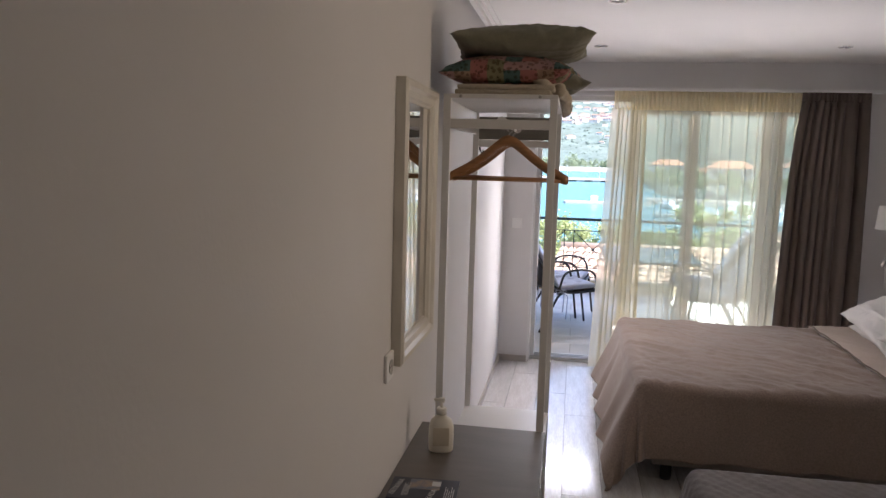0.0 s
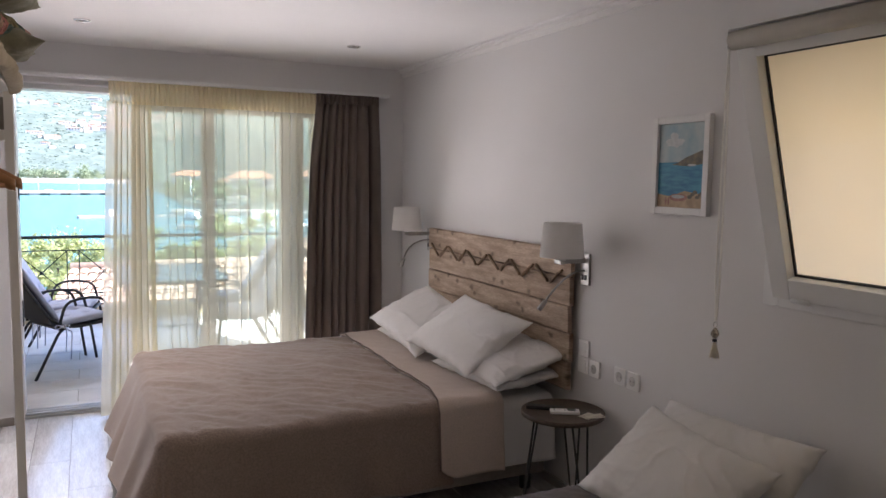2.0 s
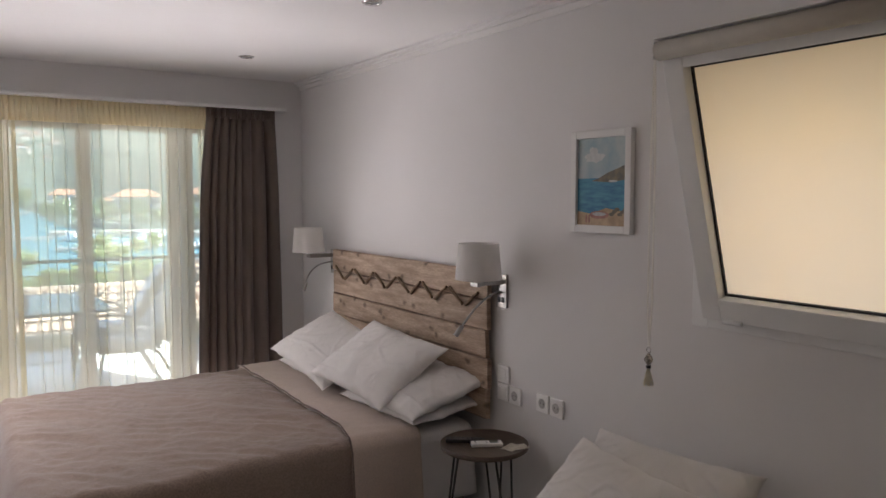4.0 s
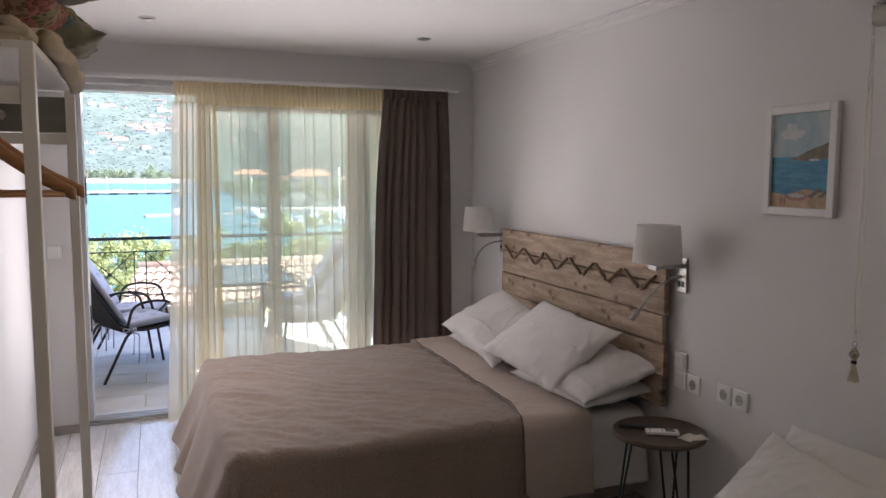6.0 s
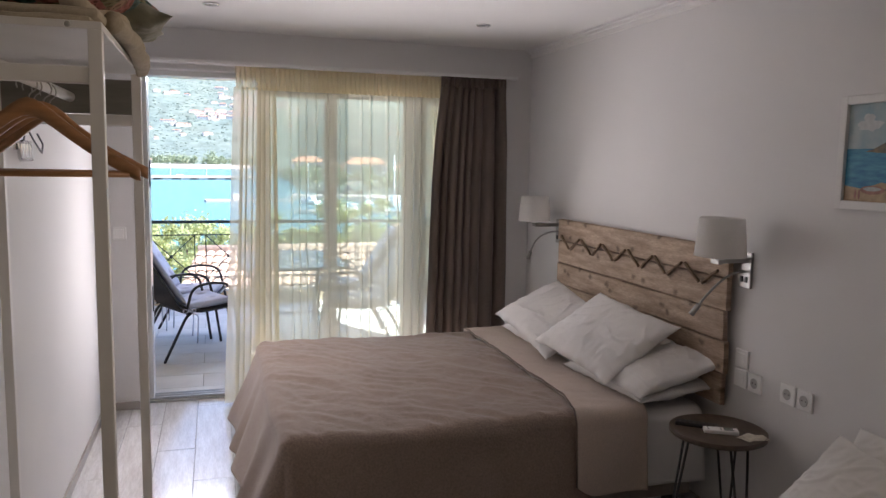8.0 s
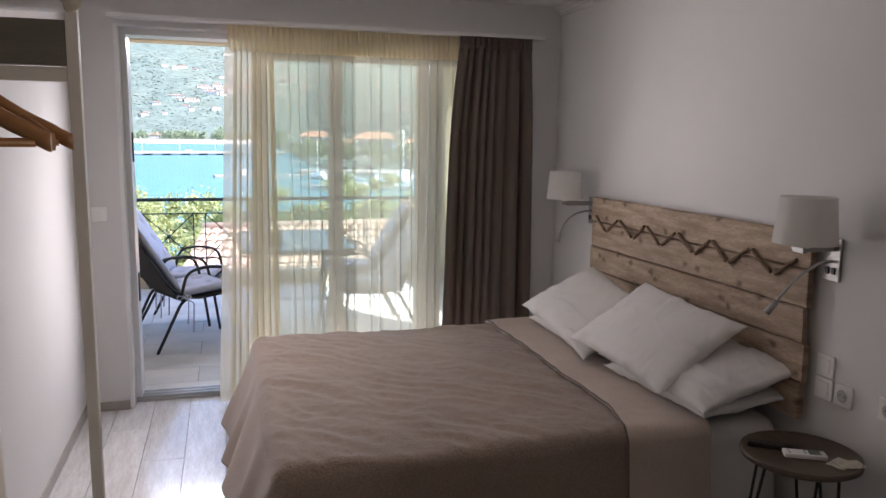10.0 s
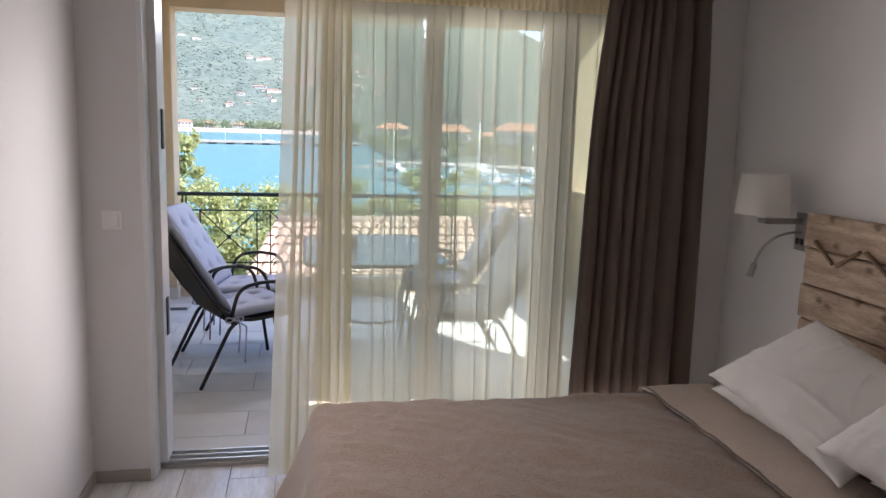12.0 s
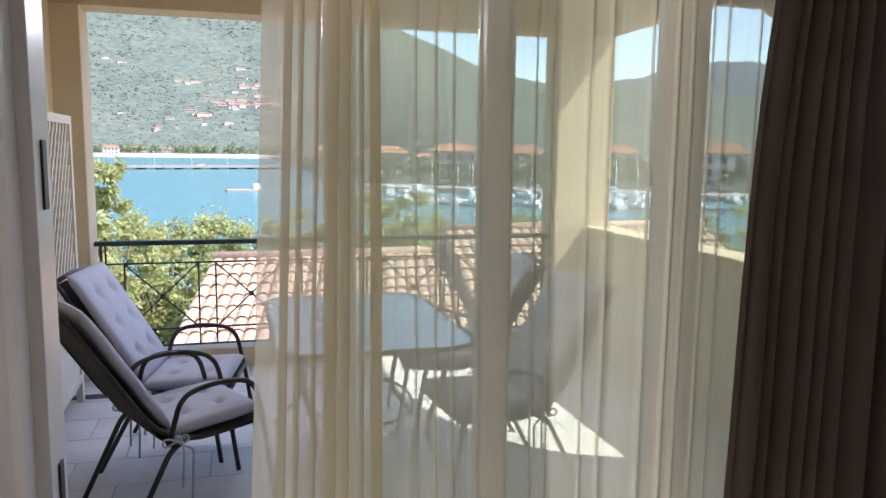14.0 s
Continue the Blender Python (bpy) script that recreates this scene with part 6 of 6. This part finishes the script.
def bushes_mesh(count, seed):
    """Low rounded bushes strewn over the mountain, thicker in some places than in others."""
    g = random.Random(seed)
    pts, faces = [], []
    while count:
        a = g.uniform(-14, 30)
        s = ramp_at(a, SHORE)
        r = s + 90 + (2450 - s - 90) * g.random() ** 0.8
        x, y, _ = polar(a, r, 0)
        if noise.noise(Vector((x / 190, y / 190, 8))) + noise.noise(Vector((x / 60, y / 60, 2))) * 0.6 < g.uniform(-0.75, 0.35):
            continue
        count -= 1
        z = land_height(x, y) - 1.0
        w, h = g.uniform(2.0, 5.0), g.uniform(0.8, 1.9)
        k = len(pts)
        for ring, (rr_, zz) in enumerate(((1.0, 0.0), (0.95, 0.5), (0.55, 0.9))):
            for q in range(6):
                t = q * math.tau / 6 + ring * 0.5
                f = w * rr_ * g.uniform(0.75, 1.2)
                pts.append((x + f * math.cos(t), y + f * math.sin(t), z + h * zz * g.uniform(0.85, 1.2)))
        pts.append((x, y, z + h * 1.1))
        for ring in (0, 6):
            for q in range(6):
                faces.append((k + ring + q, k + ring + (q + 1) % 6, k + ring + 6 + (q + 1) % 6, k + ring + 6 + q))
        for q in range(6):
            faces.append((k + 12 + q, k + 12 + (q + 1) % 6, k + 18))
    me = bpy.data.meshes.new("hillside_bushes")
    me.from_pydata(pts, [], faces)
    me.polygons.foreach_set("use_smooth", [True] * len(me.polygons))
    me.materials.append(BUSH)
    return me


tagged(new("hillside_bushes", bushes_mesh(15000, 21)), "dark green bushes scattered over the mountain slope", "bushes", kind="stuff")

# ---- mountain beyond the marina, its haze put into the colour ----
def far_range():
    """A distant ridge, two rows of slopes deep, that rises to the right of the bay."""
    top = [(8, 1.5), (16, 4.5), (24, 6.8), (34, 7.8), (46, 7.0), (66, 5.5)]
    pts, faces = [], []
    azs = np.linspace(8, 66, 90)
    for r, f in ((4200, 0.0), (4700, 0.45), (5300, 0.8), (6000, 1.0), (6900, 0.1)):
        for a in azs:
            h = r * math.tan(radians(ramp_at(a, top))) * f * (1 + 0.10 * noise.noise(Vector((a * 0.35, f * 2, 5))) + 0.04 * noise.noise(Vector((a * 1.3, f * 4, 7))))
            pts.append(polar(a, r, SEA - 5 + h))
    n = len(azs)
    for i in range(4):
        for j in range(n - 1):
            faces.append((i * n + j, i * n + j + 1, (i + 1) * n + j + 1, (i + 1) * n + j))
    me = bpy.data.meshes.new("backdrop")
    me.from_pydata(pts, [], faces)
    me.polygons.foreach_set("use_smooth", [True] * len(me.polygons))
    # The pale blue stands in for the haze of distance.
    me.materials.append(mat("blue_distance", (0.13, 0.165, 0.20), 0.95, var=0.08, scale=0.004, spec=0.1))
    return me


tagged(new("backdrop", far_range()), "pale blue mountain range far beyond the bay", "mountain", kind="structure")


# ---- pier, boats ----
CONC = mat("pale_concrete", (0.36, 0.345, 0.32), 0.9, var=0.15, scale=0.3)
pr = thing("pier", "long pale concrete pier with lamp posts and dark openings", "pier")
PA, PB = Vector(polar(-14, 470, SEA)), Vector(polar(4.4, 505, SEA))
d = (PB - PA).normalized()
nrm = Vector((d.y, -d.x, 0))
L = (PB - PA).length
pm = Matrix((d, -nrm, Vector((0, 0, 1)))).transposed().to_4x4()
pm.translation = PA
pr.matrix_world = pm
part("deck", boxes((0, L, 0, 7, 0.9, 2.2)), CONC, pr)
part("kerb", boxes((0, L, 0, 0.5, 2.2, 2.6)), CONC, pr)
k = 0
while k < L - 12:
    part("pier_block", boxes((k, k + 5.5, 0.6, 6.4, -2, 0.9)), CONC, pr)
    k += 11
for k in range(6, int(L), 22):
    part("lamp_post", tube([(k, 5, 2.2), (k, 5, 9.5), (k - 0.4, 4.4, 10.2), (k - 1.2, 3.5, 10.3)], 0.16, 6), PLASTIC_W, pr)
# Black sheet that stands in for the shade between the pier blocks.
part("dark_gap", boxes((0, L, 5.2, 5.4, -2, 0.9)), BLACKM, pr)


def boat(m, label, big):
    b = thing("boat", label, "boat", m, group="moored boats")
    bm = bmesh.new()
    rings = []
    for f in np.linspace(0, 1, 9):
        w = 1.5 * (1 - max(0, (f - 0.45) / 0.55) ** 2) + 0.02
        x = -4 + 8.5 * f
        zt = 1.0 + 0.5 * f * f
        rings.append([bm.verts.new(p) for p in ((x, -w, zt), (x, -w * 0.8, 0.1), (x, 0, -0.5), (x, w * 0.8, 0.1), (x, w, zt), (x, 0, zt - 0.1))])
    for p, q in zip(rings, rings[1:]):
        for k in range(6):
            bm.faces.new((p[k], p[(k + 1) % 6], q[(k + 1) % 6], q[k]))
    bm.faces.new(rings[0][::-1])
    bm.faces.new(rings[-1])
    part("hull", bm, PLASTIC_W, b)
    part("cabin", boxes((-2.2, 1.0, -1.0, 1.0, 1.0, 2.2), bevel=0.15), PLASTIC_W, b)
    part("windscreen", boxes((-1.9, 1.06, -0.9, 0.9, 1.6, 1.95)), HWIN, b)
    if big == "sail":
        part("mast", tube([(0.6, 0, 1.0), (0.6, 0, 12.5)], 0.09, 6), PLASTIC_W, b)
    else:
        part("canopy", boxes((-2.6, 0.4, -1.2, 1.2, 3.1, 3.25), bevel=0.05), PLASTIC_W, b)
        for x in (-2.4, 0.2):
            for y in (-1.0, 1.0):
                part("canopy_post", tube([(x, y, 1.0), (x, y, 3.1)], 0.05, 6), PLASTIC_W, b)
    return b


def at_az(az, r, z=SEA, yaw=0.0, s=1.0):
    x, y, _ = polar(az, r, 0)
    return pose(x, y, z, 0, 0, yaw) @ Matrix.Diagonal((s, s, s, 1))


b1 = boat(at_az(12.5, 190, SEA + 0.2, 100, 0.8), "white motor boat with a canopy moored in the marina", "")
b3 = boat(at_az(18.5, 192, SEA + 0.2, 80, 1.0), "white sailing boat moored in the marina", "sail")
rr = random.Random(3)
for k in range(78):
    az = rr.uniform(6.5, 44)
    r = min(ramp_at(az, SHORE) - 9, rr.choice((176, 186, 214, 224)) + rr.uniform(-3, 3))
    copy_thing(b3 if rr.random() < 0.4 else b1, at_az(az, r, SEA + 0.2, rr.uniform(60, 120), rr.uniform(0.7, 1.2)))
QUAY = mat("worn_quay", (0.44, 0.40, 0.35), 0.9, var=0.25, scale=0.2)
for az, r, w in ((11, 181, 16), (22, 181, 18), (33, 179, 18)):
    q = thing("jetty", "pale narrow jetty between the moored boats", "jetty", at_az(az, r, SEA, -az), group="marina jetties")
    part("deck", boxes((-w, w, -1.2, 1.2, 0.35, 0.8), bevel=0.05), CONC, q)
    for x in np.arange(-w + 1, w, 6.0):
        part("pile", tube([(x, 0, -2), (x, 0, 1.6)], 0.2, 8), CONC, q)
fl = thing("floating_dock", "low pale floating dock in the bay", "dock", at_az(2.3, 232, SEA, 6))
part("deck", boxes((-12, 14, -2.5, 2.5, -0.5, 0.7), bevel=0.1), CONC, fl)
part("rail_box", boxes((-4, -2, -1, 1, 0.7, 2.4), bevel=0.05), PLASTIC_W, fl)
for az, r, w in ((9.5, 243, 17), (17, 231, 24), (27, 223, 24), (37, 219, 24)):
    q = thing("quay", "pale concrete quay of the marina", "quay", at_az(az, r, SEA, -az))
    part("deck", boxes((-w, w, 0, 12, -2, 1.5), bevel=0.1), QUAY, q)
cars = random.Random(12)
CARM = [mat("car_white", (0.7, 0.7, 0.7), 0.3), mat("car_grey", (0.2, 0.21, 0.22), 0.3), mat("car_blue", (0.05, 0.1, 0.22), 0.3)]


def car(m, paint, label):
    c = thing("parked_car", label, "car", m, group="cars on the quay")
    bm = boxes((-2.1, 2.1, -0.85, 0.85, 0.3, 0.85), bevel=0.18)
    part("body", bm, paint, c)
    part("cabin", boxes((-1.3, 1.0, -0.75, 0.75, 0.85, 1.42), bevel=0.22), HWIN, c)
    for x in (-1.3, 1.3):
        for y in (-0.85, 0.85):
            part("wheel", moved(lathe([(0, -0.1), (0.32, -0.1), (0.32, 0.1), (0, 0.1)], 14), pose(x, y, 0.32, 90)), PLASTIC_K, c)
    return c


def on_land(az, r, yaw, s=1.0):
    x, y, _ = polar(az, r, 0)
    return at_az(az, r, land_height(x, y), yaw, s)


cp = [car(on_land(15 + 4 * i, 262, 0), CARM[i], ("white", "grey", "blue")[i] + " car parked on the marina quay") for i in range(3)]
for k in range(60):
    az = cars.uniform(7, 42)
    copy_thing(cars.choice(cp), on_land(az, ramp_at(az, SHORE) + cars.choice((22, 34, 48, 66)) + cars.uniform(-2, 2), cars.uniform(60, 120) - az, 1.1))
copy_thing(cp[0], pm @ pose(L * 0.62, 3.5, 2.2))


# ---- neighbouring roofs of barrel tiles ----
ROOFT = mat("roof_tile", (0.50, 0.34, 0.245), 0.85, color2=(0.58, 0.44, 0.33), scale=1.8, fine=0.25, fine_scale=9)


def tiled_roof(name, label, corner, along, up, n, rows):
    """A roof slope of overlapping barrel tiles: n columns, rows courses."""
    o, a, u = Vector(corner), Vector(along), Vector(up)
    da, du = a / n, u / rows
    nn = a.cross(u).normalized()
    if nn.z < 0:
        nn = -nn
    pts, faces = [], []
    for i in range(n):
        for j in range(rows):
            base = len(pts)
            for e, lift in ((0.0, 0.035), (1.12, 0.0)):
                for k in range(6):
                    t = math.pi * k / 5
                    p = o + da * (i + 0.5 - 0.5 * math.cos(t)) + du * (j + e) + nn * (0.075 * math.sin(t) + lift)
                    pts.append(tuple(p))
            for k in range(5):
                faces.append((base + k, base + k + 1, base + 7 + k, base + 6 + k))
    me = bpy.data.meshes.new("tiles")
    me.from_pydata(pts, [], faces)
    me.materials.append(ROOFT)
    h = thing(name, label, "house")
    t = new("roof_tiles", me)
    t.parent = h
    t["kind"] = "stuff"
    bm = bmesh.new()
    q = [o, o + a, o + a + u, o + u]
    vs = [bm.verts.new(p - nn * 0.02) for p in q]
    f = bm.faces.new(vs)
    r = bmesh.ops.extrude_face_region(bm, geom=[f])
    bmesh.ops.translate(bm, vec=-nn * 0.18, verts=[v for v in r["geom"] if isinstance(v, bmesh.types.BMVert)])
    part("roof_deck", bm, ROOFT, h)
    w = bmesh.new()
    zlo = -7.0
    c = [o + Vector((0.3, 0.5, -0.25)), o + a + Vector((-0.3, 0.5, -0.25)), o + a + u + Vector((-0.3, 0, -0.3)), o + u + Vector((0.3, 0, -0.3))]
    vs1, vs2 = [w.verts.new(p) for p in c], [w.verts.new((p.x, p.y, zlo)) for p in c]
    w.faces.new(vs1)
    w.faces.new(vs2[::-1])
    for k in range(4):
        w.faces.new((vs1[k], vs2[k], vs2[(k + 1) % 4], vs1[(k + 1) % 4]))
    part("wall", w, STUCCO, h)
    part("ridge_cap", tube([o + u + nn * 0.05, o + u + a + nn * 0.05], 0.11, 10), ROOFT, h)
    return h


tiled_roof("neighbour_house", "neighbouring house with a pale terracotta barrel tile roof", (-0.9, 14.2, -2.0), (7.2, 0.3, 0), (1.0, 5.3, 1.55), 36, 14)
tiled_roof("neighbour_house", "neighbouring house with a higher ochre tile roof", (4.3, 16.4, -1.35), (6.0, 0.2, 0), (0.2, 3.2, 1.35), 30, 9)


# ---- trees below the balcony ----
def tree(x, y, z0, top, spread, seed, leafmat, label, size=0.06, per=260, limbs=9):
    g = random.Random(seed)
    t = thing("garden_tree", label, "tree", pose(x, y, z0), group="trees below the balcony")
    h = top - z0
    trunk = [(0.12 * math.sin(k * 1.3 + seed) * k / 5, 0.1 * math.cos(k + seed) * k / 5, h * 0.62 * k / 5) for k in range(6)]
    bm = tube(trunk, 0.16, 10, r_end=0.07)
    cl = []
    for k in range(limbs):
        a, f = k * 2.4 + g.uniform(0, 0.6), g.uniform(0.45, 1.0)
        s = Vector(trunk[min(5, 2 + k % 4)])
        e = Vector((math.cos(a) * spread * g.uniform(0.5, 0.95), math.sin(a) * spread * g.uniform(0.5, 0.95), h * (0.42 + 0.5 * f) - 0.1))
        mid = s.lerp(e, 0.5) + Vector((0, 0, 0.15 * h * 0.3))
        tube_into(bm, [s, mid, e], 0.05, 6, r_end=0.015)
        for q in range(7):
            c = s.lerp(e, 0.45 + 0.10 * q) + Vector((g.gauss(0, 0.26), g.gauss(0, 0.26), g.gauss(0.1, 0.24))) * spread
            cl.append((tuple(c), spread * g.uniform(0.16, 0.34)))
    for k in range(14):
        cl.append(((g.gauss(0, 0.35) * spread, g.gauss(0, 0.35) * spread, h - spread * g.uniform(0.15, 1.3)), spread * g.uniform(0.16, 0.34)))
    part("trunk", bm, BARK, t)
    me = leaf_cloud(cl, per, size, seed)
    me.materials.append(leafmat)
    c = new("crown", me)
    c.parent = t
    c["kind"] = "stuff"
    return t


tree(-1.62, 18.5, -6.6, 1.35, 0.55, 1, LEAF_Y, "slender leafy green tree beside the balcony", 0.07, 150, 8)
tree(-1.0, 20.0, -6.7, 0.35, 0.95, 2, LEAF_Y, "yellow-green leafy tree below the balcony", 0.065, 260, 10)
tree(0.15, 27.0, -7.4, -0.25, 1.1, 3, LEAF_Y, "rounded pale green tree in the gardens", 0.07, 420, 12)
tree(1.75, 30.0, -7.8, -0.5, 1.1, 4, LEAF_Y, "rounded pale green tree in the gardens", 0.07, 360)
tree(3.3, 29.0, -7.6, -0.7, 1.3, 10, LEAF, "green tree in the gardens", 0.07, 330)
tree(4.9, 27.5, -7.5, 0.35, 1.4, 5, LEAF_Y, "tall yellow-green tree behind the roofs", 0.07, 420, 12)
tree(7.0, 30.0, -7.6, -0.5, 1.6, 11, LEAF_Y, "rounded pale green tree behind the roofs", 0.07, 360)
tree(9.0, 31.0, -8.0, -0.9, 1.8, 6, LEAF, "broad green tree behind the roofs", 0.07, 330)
tree(11.5, 30.0, -8.0, -0.5, 2.0, 12, LEAF, "broad green tree behind the roofs", 0.07, 330)
tree(-4.5, 26.0, -7.0, -0.4, 2.0, 7, LEAF, "broad green tree in the gardens", 0.07, 300)
tree(15.5, 28.0, -7.6, -0.6, 2.4, 8, LEAF, "broad green tree behind the roofs", 0.07, 330)
tree(21.0, 30.0, -8.0, -0.4, 2.6, 9, LEAF_Y, "broad green tree in the gardens", 0.07, 330)

# ---- floor pieces ----
PW, PL, GAP = 0.2, 1.2, 0.003
rngf = random.Random(2)
pm_ = piece_mesh("floor_tile", PW - GAP, PL - GAP, 0.008, TILE, 0.0012)
col = 0
x = 0.545 - 4 * PW
while x < XR + 0.05:
    y = YW + 0.1 - PL * (1 + (col * 0.37) % 1.0)
    y += PL * 2
    while y > YB - PL:
        x0, x1, y0_, y1_ = max(x, XL), min(x + PW, XR), max(y, YB), min(y + PL, YW + 0.10)
        if x1 - x0 > 0.02 and y1_ - y0_ > 0.02:
            if x1 - x0 > PW - 0.001 and y1_ - y0_ > PL - 0.001:
                o = new("floor_tile", pm_)
            else:
                o = new("floor_tile", piece_mesh("floor_tile", x1 - x0 - GAP, y1_ - y0_ - GAP, 0.008, TILE, 0.0012))
            o.location = ((x0 + x1) / 2, (y0_ + y1_) / 2, -0.008)
            o.parent = floor
        y -= PL
    x += PW
    col += 1
SX, SY = 0.66, 0.33
pm2 = piece_mesh("balcony_tile", SX - 0.005, SY - 0.005, 0.008, BTILE, 0.0015)
rowk, y = 0, 7.72 - SY
while y < BY - 0.05:
    x = BX0 - (0.33 if rowk % 2 else 0.10)
    while x < BX1:
        x0, x1, y0_, y1_ = max(x, BX0), min(x + SX, BX1), max(y, YW + 0.26), min(y + SY, BY - 0.05)
        if x1 - x0 > 0.02 and y1_ - y0_ > 0.02:
            o = new("balcony_tile", pm2 if x1 - x0 > SX - 0.001 and y1_ - y0_ > SY - 0.001 else piece_mesh("balcony_tile", x1 - x0 - 0.005, y1_ - y0_ - 0.005, 0.008, BTILE, 0.0015))
            o.location = ((x0 + x1) / 2, (y0_ + y1_) / 2, ZB - 0.008)
            o.parent = balcony_floor
        x += SX
    y += SY
    rowk += 1
